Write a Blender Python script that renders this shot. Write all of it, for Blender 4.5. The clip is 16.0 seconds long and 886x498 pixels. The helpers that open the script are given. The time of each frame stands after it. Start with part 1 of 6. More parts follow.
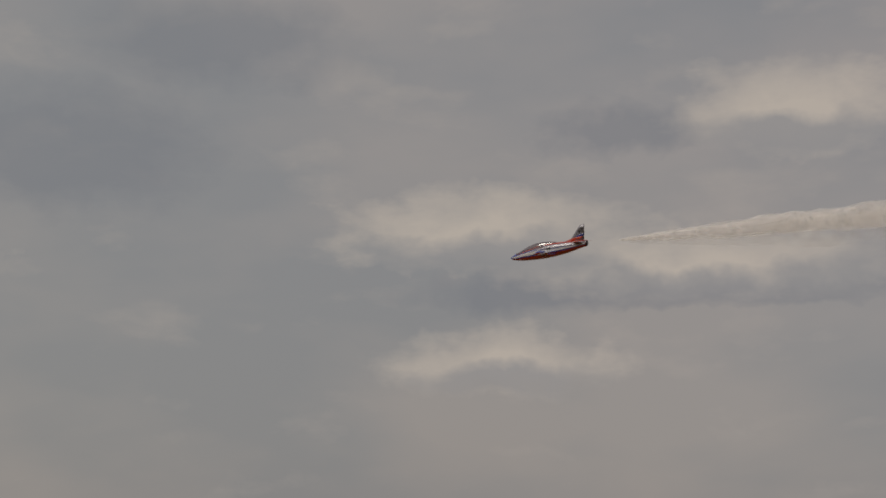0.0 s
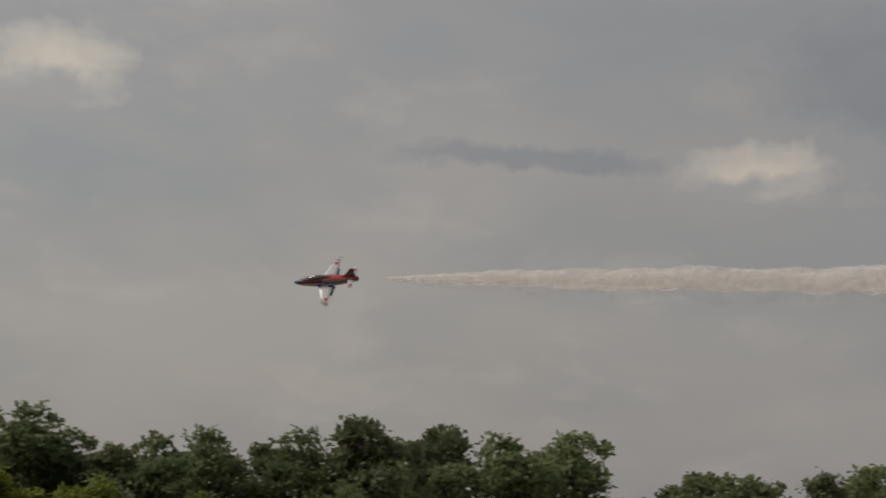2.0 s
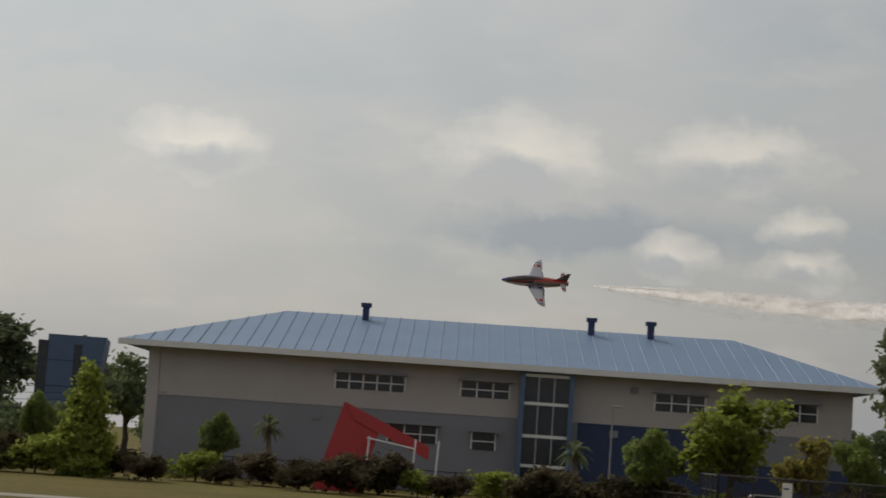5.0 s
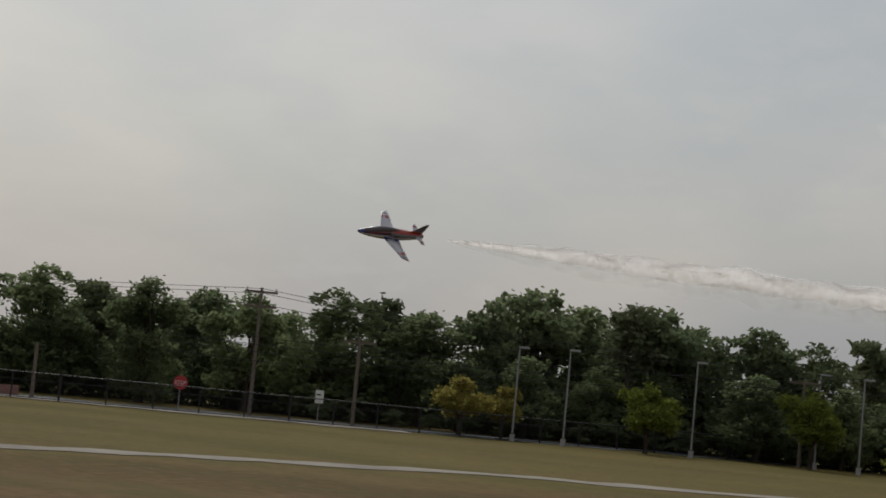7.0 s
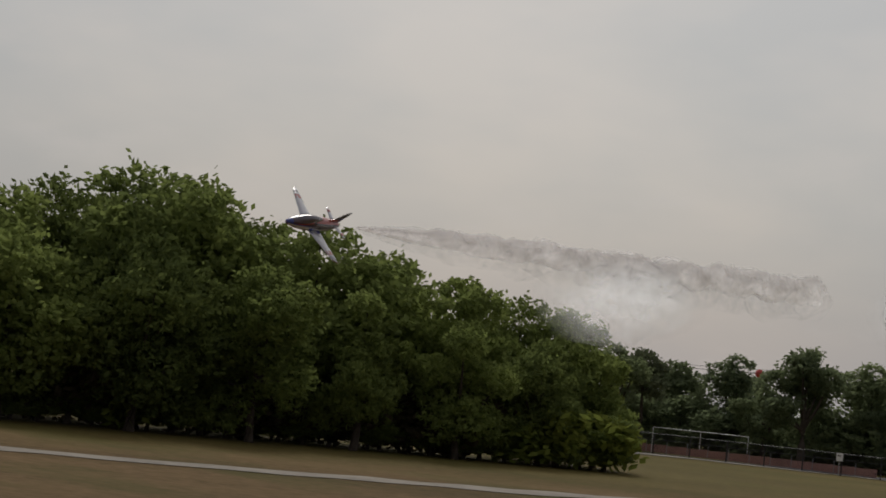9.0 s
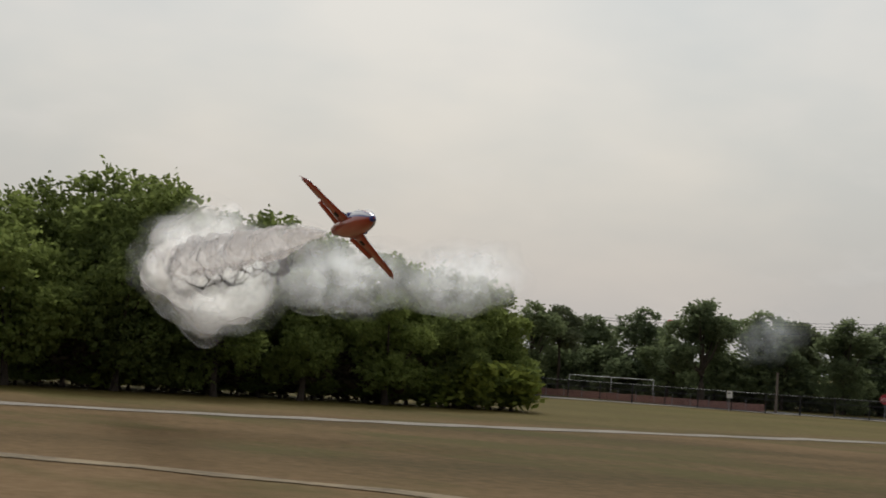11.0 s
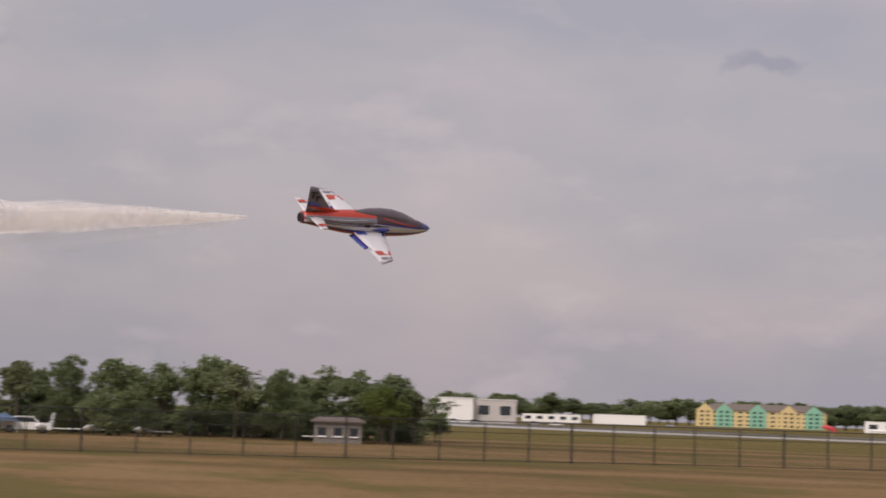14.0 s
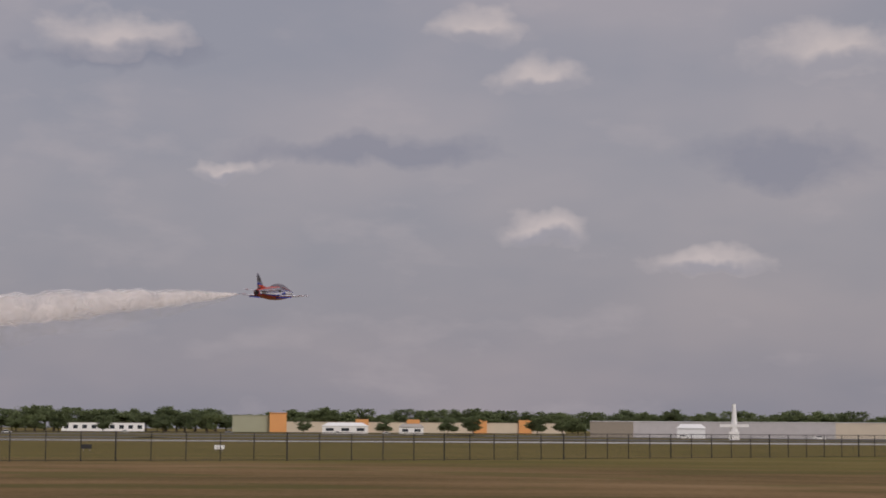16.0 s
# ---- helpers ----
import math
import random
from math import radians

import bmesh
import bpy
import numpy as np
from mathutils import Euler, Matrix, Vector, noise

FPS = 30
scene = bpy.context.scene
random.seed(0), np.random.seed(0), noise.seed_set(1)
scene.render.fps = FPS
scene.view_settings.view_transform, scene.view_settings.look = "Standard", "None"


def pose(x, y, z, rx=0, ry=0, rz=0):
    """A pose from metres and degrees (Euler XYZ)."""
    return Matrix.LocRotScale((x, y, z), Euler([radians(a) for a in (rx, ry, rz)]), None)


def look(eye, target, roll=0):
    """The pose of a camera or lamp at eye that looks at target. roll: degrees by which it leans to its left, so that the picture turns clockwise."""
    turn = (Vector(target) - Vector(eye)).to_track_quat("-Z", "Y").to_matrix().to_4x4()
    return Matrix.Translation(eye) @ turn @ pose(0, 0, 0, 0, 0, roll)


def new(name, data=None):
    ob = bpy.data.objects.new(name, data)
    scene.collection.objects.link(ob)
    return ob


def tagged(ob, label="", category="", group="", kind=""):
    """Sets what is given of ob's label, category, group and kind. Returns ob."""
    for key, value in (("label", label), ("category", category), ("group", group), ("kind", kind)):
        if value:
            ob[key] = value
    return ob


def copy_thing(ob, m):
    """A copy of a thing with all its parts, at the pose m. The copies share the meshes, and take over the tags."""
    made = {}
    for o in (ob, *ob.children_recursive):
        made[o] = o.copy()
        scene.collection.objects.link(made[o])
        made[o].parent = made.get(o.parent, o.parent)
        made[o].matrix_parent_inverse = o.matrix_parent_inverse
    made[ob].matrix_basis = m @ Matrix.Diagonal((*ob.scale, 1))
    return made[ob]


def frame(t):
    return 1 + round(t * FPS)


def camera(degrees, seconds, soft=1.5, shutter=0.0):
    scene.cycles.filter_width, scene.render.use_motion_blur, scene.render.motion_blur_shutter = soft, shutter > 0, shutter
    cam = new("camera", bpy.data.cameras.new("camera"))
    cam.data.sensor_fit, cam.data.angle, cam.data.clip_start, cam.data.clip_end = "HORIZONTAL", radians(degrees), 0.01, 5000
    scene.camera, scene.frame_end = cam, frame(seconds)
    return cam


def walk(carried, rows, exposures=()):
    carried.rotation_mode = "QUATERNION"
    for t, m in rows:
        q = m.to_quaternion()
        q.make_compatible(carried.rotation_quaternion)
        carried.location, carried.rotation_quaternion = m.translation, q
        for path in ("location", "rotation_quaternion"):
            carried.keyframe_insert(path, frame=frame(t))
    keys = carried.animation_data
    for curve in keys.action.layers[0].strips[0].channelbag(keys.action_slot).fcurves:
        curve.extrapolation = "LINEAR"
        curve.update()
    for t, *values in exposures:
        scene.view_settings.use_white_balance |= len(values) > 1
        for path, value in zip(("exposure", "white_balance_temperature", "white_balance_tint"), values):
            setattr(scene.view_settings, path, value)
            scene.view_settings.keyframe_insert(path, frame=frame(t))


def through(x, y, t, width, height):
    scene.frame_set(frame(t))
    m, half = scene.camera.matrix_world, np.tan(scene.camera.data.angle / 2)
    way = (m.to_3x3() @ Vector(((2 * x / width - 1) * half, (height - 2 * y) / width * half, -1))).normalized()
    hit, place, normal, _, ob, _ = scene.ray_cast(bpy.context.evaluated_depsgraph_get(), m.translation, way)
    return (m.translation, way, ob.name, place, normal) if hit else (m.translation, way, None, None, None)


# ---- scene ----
cam = camera(28.39, 16.0, soft=1.7, shutter=0.06)
EYE = 2.8
# seconds, heading (clockwise from +y), tilt, lean, eye x, eye y
PATH = [
    (0.0, 77.23, 12.86, -0.17, 53.64, 12.16), (0.5, 68.33, 11.06, 1.78, 51.11, 20.31), (0.6, 67.00, 11.08, 1.79, 50.63, 21.49),
    (1.0, 61.54, 10.89, 1.84, 48.35, 26.21), (1.2, 56.63, 10.87, 2.01, 45.93, 30.26), (1.3, 54.29, 10.63, 2.09, 44.66, 32.10),
    (1.5, 51.51, 10.13, 2.26, 43.05, 34.23), (1.9, 51.70, 10.11, 2.42, 43.16, 34.09), (2.0, 49.43, 10.12, 2.46, 41.78, 35.77),
    (2.1, 46.99, 10.17, 2.51, 40.22, 37.52), (2.2, 44.74, 10.11, 2.55, 38.72, 39.06), (2.4, 40.87, 9.25, 2.63, 35.99, 41.59),
    (2.5, 39.21, 8.67, 2.67, 34.77, 42.61), (2.7, 35.96, 7.08, 2.88, 32.30, 44.52), (2.8, 34.72, 6.47, 2.83, 31.32, 45.21),
    (3.0, 32.57, 6.11, 2.73, 29.61, 46.35), (3.5, 23.36, 7.60, 3.40, 21.80, 50.49), (3.9, 14.89, 7.87, 3.81, 14.14, 53.15),
    (4.0, 13.37, 7.89, 3.86, 12.72, 53.51), (4.2, 11.30, 6.26, 3.53, 10.78, 53.93), (5.2, -3.20, 6.45, 4.30, -3.07, 54.91),
    (6.3, -16.95, 6.62, 4.90, -16.04, 52.61), (6.4, -18.26, 6.19, 4.90, -17.23, 52.23), (6.5, -19.57, 5.70, 5.10, -18.43, 51.82),
    (6.6, -20.93, 5.14, 5.18, -19.65, 51.37), (7.0, -24.68, 4.37, 5.51, -22.96, 49.98), (7.3, -26.78, 5.77, 5.67, -24.55, 48.66),
    (7.4, -27.99, 6.34, 5.72, -25.35, 47.68), (7.5, -29.38, 6.68, 5.77, -26.24, 46.62), (7.6, -31.12, 6.90, 5.75, -27.39, 45.37),
    (7.7, -32.85, 7.03, 5.77, -28.07, 43.48), (7.8, -34.77, 6.89, 5.80, -28.80, 41.48), (7.9, -36.03, 6.58, 5.82, -28.97, 39.83),
    (8.0, -37.84, 6.15, 5.85, -29.44, 37.91), (8.1, -39.03, 5.79, 6.02, -29.24, 36.07), (8.3, -41.37, 5.18, 6.35, -28.61, 32.48),
    (8.5, -42.62, 4.97, 6.28, -27.18, 29.54), (8.7, -43.13, 4.73, 6.19, -25.30, 27.00), (9.2, -44.60, 4.46, 5.70, -25.02, 25.37),
    (9.8, -46.00, 4.23, 5.00, -24.46, 23.62), (10.3, -45.80, 4.08, 4.50, -22.88, 22.25), (10.8, -44.46, 4.02, 4.06, -18.56, 18.92),
    (11.0, -42.16, 3.34, 3.86, -14.43, 15.94), (11.2, -38.34, 2.54, 3.97, -9.43, 11.92), (11.5, -28.21, 2.39, 3.66, -2.60, 4.85),
    (11.9, -14.86, 3.71, 3.52, -0.00, 0.00), (12.0, -12.30, 3.96, 3.27, -0.00, 0.00), (12.3, -0.00, 4.62, 2.26, -0.00, 0.00),
    (12.5, 16.10, 4.47, 2.60, 0.00, 0.00), (12.7, 31.05, 3.00, 1.42, 0.00, 0.00), (12.8, 38.31, 2.25, 1.41, 0.00, 0.00),
    (12.9, 45.27, 2.14, 1.83, 0.00, 0.00), (13.0, 52.13, 2.35, 2.15, 0.00, 0.00), (13.2, 64.96, 3.61, 2.83, 0.00, 0.00),
    (13.3, 71.61, 4.83, 2.79, 0.00, 0.00), (13.4, 78.67, 5.47, 2.73, 0.00, 0.00), (13.6, 89.29, 6.00, 2.88, 0.00, 0.00),
    (13.8, 96.61, 5.26, 2.90, 0.00, -0.00), (14.0, 106.74, 5.36, 1.95, 0.00, -0.00), (14.2, 118.62, 6.82, 1.83, 0.00, -0.00),
    (14.5, 129.86, 7.68, 1.75, 0.00, -0.00), (15.0, 148.31, 6.06, 1.16, 0.00, -0.00), (15.3, 152.83, 6.66, 0.93, 0.00, -0.00),
    (15.4, 154.65, 6.46, 0.86, 0.00, -0.00), (15.5, 156.76, 6.34, 0.79, 0.00, -0.00), (15.6, 158.58, 6.24, 0.70, 0.00, -0.00),
    (15.7, 160.89, 6.17, 0.62, 0.00, -0.00), (15.8, 162.37, 6.20, 0.54, 0.00, -0.00), (15.9, 163.52, 6.11, 0.46, 0.00, -0.00),
    (16.0, 164.79, 5.87, 0.38, 0.00, -0.00),
]


def heading_pose(heading, tilt, lean, x, y):
    a, b = radians(heading), radians(tilt)
    way = Vector((math.sin(a) * math.cos(b), math.cos(a) * math.cos(b), math.sin(b)))
    eye = Vector((x, y, EYE))
    return look(eye, eye + way * 50, lean)


walk(cam, [(t, heading_pose(*r)) for t, *r in PATH],
     exposures=[(0, -0.24, 6650, 8), (1.5, -0.17, 6600, 8), (2.4, -0.18, 6550, 8), (3.0, 0.32, 6500, 6), (4.0, 0.30, 6400, 5), (6.3, -0.47, 6150, 6), (6.6, -0.42, 6130, 6),
                (7.0, -0.29, 6050, 6), (7.5, -0.27, 6150, 8), (8.0, -0.50, 6150, 8), (8.7, -0.50, 6200, 9), (10.8, 0.0, 6150, 6), (11.6, -0.06, 6100, 8), (12.3, 0.04, 6150, 15), (12.7, 0.30, 6300, 16),
                (13.0, 0.70, 6300, 13), (13.5, 0.60, 6350, 14), (14.0, 0.46, 6450, 18), (14.5, 0.26, 6300, 17), (15.0, 0.10, 6150, 17), (16.0, 0.02, 6180, 17)])

# ---- sky, sun ----
SUN_AZ, SUN_EL = -42, 43
world = bpy.data.worlds.new("world")
scene.world = world
world.use_nodes = True


class Nodes:
    """Short hand for wiring one node tree."""

    def __init__(self, tree):
        self.tree = tree
        tree.nodes.clear()

    def add(self, kind, inputs=()):
        n = self.tree.nodes.new(kind)
        for k, v in dict(inputs).items():
            if isinstance(v, bpy.types.NodeSocket):
                self.tree.links.new(v, n.inputs[k])
            else:
                n.inputs[k].default_value = v
        return n

    def math(self, op, a, b=0.0, clamp=False):
        n = self.add("ShaderNodeMath", {0: a, 1: b})
        n.operation, n.use_clamp = op, clamp
        return n.outputs[0]

    def vmath(self, op, a, b=(0, 0, 0)):
        n = self.add("ShaderNodeVectorMath", {0: a, 1: b})
        n.operation = op
        return n.outputs["Value"]

    def noise(self, vector, scale, detail=3.0, rough=0.55):
        return self.add("ShaderNodeTexNoise", {"Vector": vector, "Scale": scale, "Detail": detail, "Roughness": rough}).outputs[0]

    def ramp(self, fac, *stops):
        n = self.add("ShaderNodeValToRGB", {0: fac})
        e = n.color_ramp.elements
        while len(e) < len(stops):
            e.new(0.5)
        for k, (p, c) in zip(e, stops):
            k.position, k.color = p, (*c, 1) if len(c) == 3 else c
        return n.outputs[0]

    def mix(self, fac, a, b, blend="MIX"):
        n = self.add("ShaderNodeMix")
        n.data_type, n.blend_type = "RGBA", blend
        for k, v in ((0, fac), (6, a), (7, b)):
            if isinstance(v, bpy.types.NodeSocket):
                self.tree.links.new(v, n.inputs[k])
            else:
                n.inputs[k].default_value = v if k == 0 else (*v, 1)
        return n.outputs[2]


# clouds: heading, height in degrees, half width, half height
BRIGHT_CLOUDS = [(78.8, 13.3, 4.6, 1.2), (89.0, 16.9, 3.3, 1.4), (59.8, 12.8, 2.4, 0.8), (7.2, 6.7, 1.5, 0.7), (11.6, 6.4, 1.4, 0.6), (22.5, 14.5, 3.3, 1.8), (2.2, 9.5, 2.3, 1.4), (9.3, 9.8, 2.5, 1.1), (20.1, 9.6, 1.6, 0.8), (11.4, 7.7, 1.3, 0.6), (23.7, 6.9, 2.0, 0.8), (-8.5, 9.1, 2.0, 1.0), (36.4, 15.1, 2.2, 1.1), (85.8, 12.1, 5.4, 1.1), (79.2, 9.0, 3.5, 1.0), (141.0, 14.9, 3.5, 1.3), (131.9, 6.9, 1.4, 0.4), (136.1, 5.1, 4.8, 0.4), (144.9, 6.5, 2.2, 0.5), (157.6, 8.4, 1.1, 0.3), (177.4, 12.0, 2.4, 0.8), (168.0, 11.5, 1.4, 0.6), (168.1, 6.5, 1.5, 0.5), (173.4, 5.4, 1.8, 0.4), (166.0, 13.0, 1.2, 0.6), (153.9, 12.5, 2.0, 0.7)]
DARK_CLOUDS = [(69.4, 19.4, 3.9, 1.4), (64.9, 15.7, 4.4, 1.8), (83.3, 16.5, 2.8, 0.8), (4.4, 7.2, 4.8, 0.8), (52.6, 13.1, 4.4, 0.4), (80.5, 11.3, 3.6, 0.6), (85.5, 11.2, 5.6, 0.4), (141.2, 13.1, 4.3, 1.0), (117.1, 11.5, 1.1, 0.3), (141.6, 8.9, 1.5, 0.4), (124.2, 8.7, 0.9, 0.4), (126.1, 15.1, 7.8, 0.9), (141.1, 9.1, 1.7, 0.4), (154.3, 12.0, 2.8, 0.5), (162.3, 9.0, 3.7, 0.5), (176.1, 8.6, 2.8, 0.9)]


def build_sky():
    s = Nodes(world.node_tree)
    sky = s.add("ShaderNodeTexSky")
    sky.sky_type, sky.sun_disc, sky.sun_elevation, sky.sun_rotation = "NISHITA", False, radians(SUN_EL), radians(SUN_AZ)
    sky.air_density, sky.dust_density = 1.6, 4.0
    way = s.add("ShaderNodeTexCoord").outputs["Generated"]
    # cloud layers lie flat: stretch the pattern sideways
    flat = s.add("ShaderNodeMapping", {"Vector": way, "Scale": (1.0, 1.0, 2.4)}).outputs[0]
    veil = s.noise(flat, 5.0, 4.0, 0.5)
    rag = s.noise(flat, 26.0, 6.0, 0.62)
    soft = s.noise(flat, 13.0, 5.0, 0.55)
    haze = s.mix(1.0, sky.outputs[0], (0.105, 0.105, 0.105), "MULTIPLY")
    grey = s.mix(s.ramp(veil, (0.36, (0, 0, 0)), (0.64, (1, 1, 1))), (0.315, 0.312, 0.325), (0.40, 0.368, 0.358))
    base = s.mix(0.86, haze, grey)
    drift = s.ramp(soft, (0.56, (0, 0, 0)), (0.74, (1, 1, 1)))
    col = s.mix(s.math("MULTIPLY", drift, 0.30), base, (0.52, 0.47, 0.43))

    def bend(scale, amount):
        n = s.add("ShaderNodeTexNoise", {"Vector": way, "Scale": scale, "Detail": 3.0, "Roughness": 0.55}).outputs["Color"]
        c = s.add("ShaderNodeVectorMath", {0: n, 1: (-0.5, -0.5, -0.5)})
        c.operation = "ADD"
        k = s.add("ShaderNodeVectorMath", {0: c.outputs[0], 1: (amount, amount, amount * 0.6)})
        k.operation = "MULTIPLY"
        return k.outputs[0]

    frayed = s.add("ShaderNodeVectorMath", {0: way, 1: bend(34.0, 0.045)})
    frayed.operation = "ADD"

    def field(clouds, base):
        """How deep a direction lies inside any of the clouds, and how near its top; base: how flat they are below."""
        best, crest = None, 0.0
        for az, el, w, h in clouds:
            a, b = radians(az), radians(el)
            m = s.add("ShaderNodeMapping", {"Vector": frayed.outputs[0], "Location": (math.sin(a) * math.cos(b), math.cos(a) * math.cos(b), math.sin(b)),
                                            "Rotation": (0, 0, -a), "Scale": (math.tan(radians(w * 1.3)), 0.4, math.tan(radians(h * 1.4)))})
            m.vector_type = "TEXTURE"
            low = s.add("ShaderNodeVectorMath", {0: m.outputs[0], 1: (1.0, 1.0, -base)})
            low.operation = "MULTIPLY"
            shape = s.add("ShaderNodeVectorMath", {0: m.outputs[0], 1: low.outputs[0]})
            shape.operation = "MAXIMUM"
            # the sides are rounded: widths count by their size
            wide = s.add("ShaderNodeVectorMath", {0: shape.outputs[0]})
            wide.operation = "LENGTH"
            depth = s.math("SUBTRACT", 1.0, wide.outputs["Value"])
            z = s.add("ShaderNodeSeparateXYZ", {0: m.outputs[0]}).outputs[2]
            crest = s.math("ADD", s.math("MULTIPLY", s.math("MAXIMUM", depth, 0.0), z), crest)
            best = depth if best is None else s.math("MAXIMUM", best, depth)
        return best, crest

    lit, crest = field(BRIGHT_CLOUDS, 1.25)
    dim, _ = field(DARK_CLOUDS, 1.2)
    lit = s.math("ADD", lit, s.math("MULTIPLY", s.math("SUBTRACT", rag, 0.5), 0.7))
    dim = s.math("ADD", dim, s.math("MULTIPLY", s.math("SUBTRACT", rag, 0.5), 0.8))
    shade = s.ramp(dim, (0.0, (0, 0, 0)), (0.55, (1, 1, 1)))
    col = s.mix(s.math("MULTIPLY", shade, 0.60), col, (0.235, 0.25, 0.285))
    puff = s.ramp(lit, (0.0, (0, 0, 0)), (0.35, (0.55, 0.55, 0.55)), (0.8, (1, 1, 1)))
    up = s.math("ADD", s.math("MULTIPLY", crest, 1.7), s.math("MULTIPLY", s.math("SUBTRACT", soft, 0.5), 0.9))
    inner = s.mix(s.ramp(s.math("ADD", up, 0.5), (0.22, (0, 0, 0)), (0.62, (1, 1, 1))), (0.385, 0.375, 0.375), (0.63, 0.565, 0.495))
    col = s.mix(s.math("MULTIPLY", puff, 0.80), col, inner)
    # the hazy sky is brightest towards the sun
    toward = s.vmath("DOT_PRODUCT", way, tuple(SUN_WAY))
    glow = s.ramp(s.math("MULTIPLY_ADD", toward, 0.5), (0.16, (0.88, 0.87, 0.91)), (0.36, (0.90, 0.88, 0.89)), (0.52, (0.93, 0.92, 0.91)), (0.73, (1.06, 1.06, 1.05)), (0.88, (1.38, 1.38, 1.38)), (1.0, (1.7, 1.7, 1.68)))
    col = s.mix(1.0, col, glow, "MULTIPLY")
    bg = s.add("ShaderNodeBackground", {"Color": col, "Strength": 1.0})
    out = s.add("ShaderNodeOutputWorld")
    s.tree.links.new(bg.outputs[0], out.inputs[0])


a, b = radians(SUN_AZ), radians(SUN_EL)
SUN_WAY = Vector((math.sin(a) * math.cos(b), math.cos(a) * math.cos(b), math.sin(b)))
build_sky()
sun = new("sun", bpy.data.lights.new("sun", "SUN"))
sun.data.energy, sun.data.angle, sun.data.color = 1.3, radians(16.0), (1.0, 0.94, 0.86)
sun.matrix_world = look(SUN_WAY * 100, (0, 0, 0))


# ---- materials ----
def mat(name, colour, rough=0.8, metal=0.0, vary=0.25, scale=1.5, fine=12.0, bump=0.0, coat=0.0, by_object=0.0, second=None):
    """A painted, woody or earthy surface: its colour at two scales of stain and grain."""
    m = bpy.data.materials.new(name)
    m.use_nodes = True
    s = Nodes(m.node_tree)
    pos = s.add("ShaderNodeTexCoord").outputs["Object"]
    n1, n2 = s.noise(pos, scale, 4.0), s.noise(pos, fine, 3.0)
    lo = tuple(c * (1 - vary) for c in colour)
    hi = second or tuple(min(1, c * (1 + vary * 0.7)) for c in colour)
    f = s.math("ADD", s.math("MULTIPLY", n1, 0.65), s.math("MULTIPLY", n2, 0.35))
    col = s.ramp(f, (0.32, lo), (0.5, colour), (0.68, hi))
    if by_object:
        rnd = s.add("ShaderNodeObjectInfo").outputs["Random"]
        col = s.mix(s.math("MULTIPLY", rnd, by_object), col, tuple(c * 0.45 for c in colour))
    p = s.add("ShaderNodeBsdfPrincipled", {"Base Color": col, "Roughness": rough, "Metallic": metal, "Coat Weight": coat})
    if bump:
        bp = s.add("ShaderNodeBump", {"Height": n2, "Strength": bump, "Distance": 0.05})
        s.tree.links.new(bp.outputs[0], p.inputs["Normal"])
    o = s.add("ShaderNodeOutputMaterial")
    s.tree.links.new(p.outputs[0], o.inputs[0])
    return m


def leaf_mat(name, dark, light, through=0.58):
    """Leaves: every clump its own shade, some light coming through."""
    m = bpy.data.materials.new(name)
    m.use_nodes = True
    s = Nodes(m.node_tree)
    isl = s.add("ShaderNodeNewGeometry").outputs["Random Per Island"]
    rnd = s.add("ShaderNodeObjectInfo").outputs["Random"]
    pos = s.add("ShaderNodeTexCoord").outputs["Object"]
    f = s.math("ADD", s.math("MULTIPLY", isl, 0.45), s.math("ADD", s.math("MULTIPLY", s.noise(pos, 0.35, 2.0), 0.6), s.math("MULTIPLY", rnd, 0.35)))
    col = s.ramp(f, (0.30, dark), (1.0, light))
    d = s.add("ShaderNodeBsdfDiffuse", {"Color": col})
    tr = s.add("ShaderNodeBsdfTranslucent", {"Color": col})
    mx = s.add("ShaderNodeMixShader", {0: through, 1: d.outputs[0], 2: tr.outputs[0]})
    o = s.add("ShaderNodeOutputMaterial")
    s.tree.links.new(mx.outputs[0], o.inputs[0])
    return m


def smoke_mat(name, colour, cover, along, wisp=(0.3, 0.6), scale=2.6, soft=1.0, gain=1.0):
    """Smoke that scatters the light of both sides; along: a stream down the x axis, else a bank. Thin at the rim."""
    m = bpy.data.materials.new(name)
    m.use_nodes = True
    s = Nodes(m.node_tree)
    pos = s.add("ShaderNodeTexCoord").outputs["Object"]
    a = s.math("MULTIPLY", s.ramp(s.noise(pos, scale, 4.0, 0.55), (wisp[0], (0, 0, 0)), (wisp[1], (1, 1, 1))), cover)
    body = s.add("ShaderNodeVectorMath", {0: pos, 1: (0.0 if along else 1.0, 1.0, 1.0)})
    body.operation = "MULTIPLY"
    unit = s.add("ShaderNodeVectorMath", {0: body.outputs[0]})
    unit.operation = "NORMALIZE"
    side = s.math("ABSOLUTE", s.add("ShaderNodeSeparateXYZ", {0: unit.outputs[0]}).outputs[1])
    a = s.math("MULTIPLY", a, s.math("POWER", side, soft))
    d = s.add("ShaderNodeBsdfDiffuse", {"Color": (*(c * 0.31 * gain for c in colour), 1)})
    tl = s.add("ShaderNodeBsdfTranslucent", {"Color": (*(c * 0.76 * gain for c in colour), 1)})
    both = s.add("ShaderNodeAddShader", {0: d.outputs[0], 1: tl.outputs[0]})
    clear = s.add("ShaderNodeBsdfTransparent")
    mx = s.add("ShaderNodeMixShader", {0: a, 1: clear.outputs[0], 2: both.outputs[0]})
    o = s.add("ShaderNodeOutputMaterial")
    s.tree.links.new(mx.outputs[0], o.inputs[0])
    return m


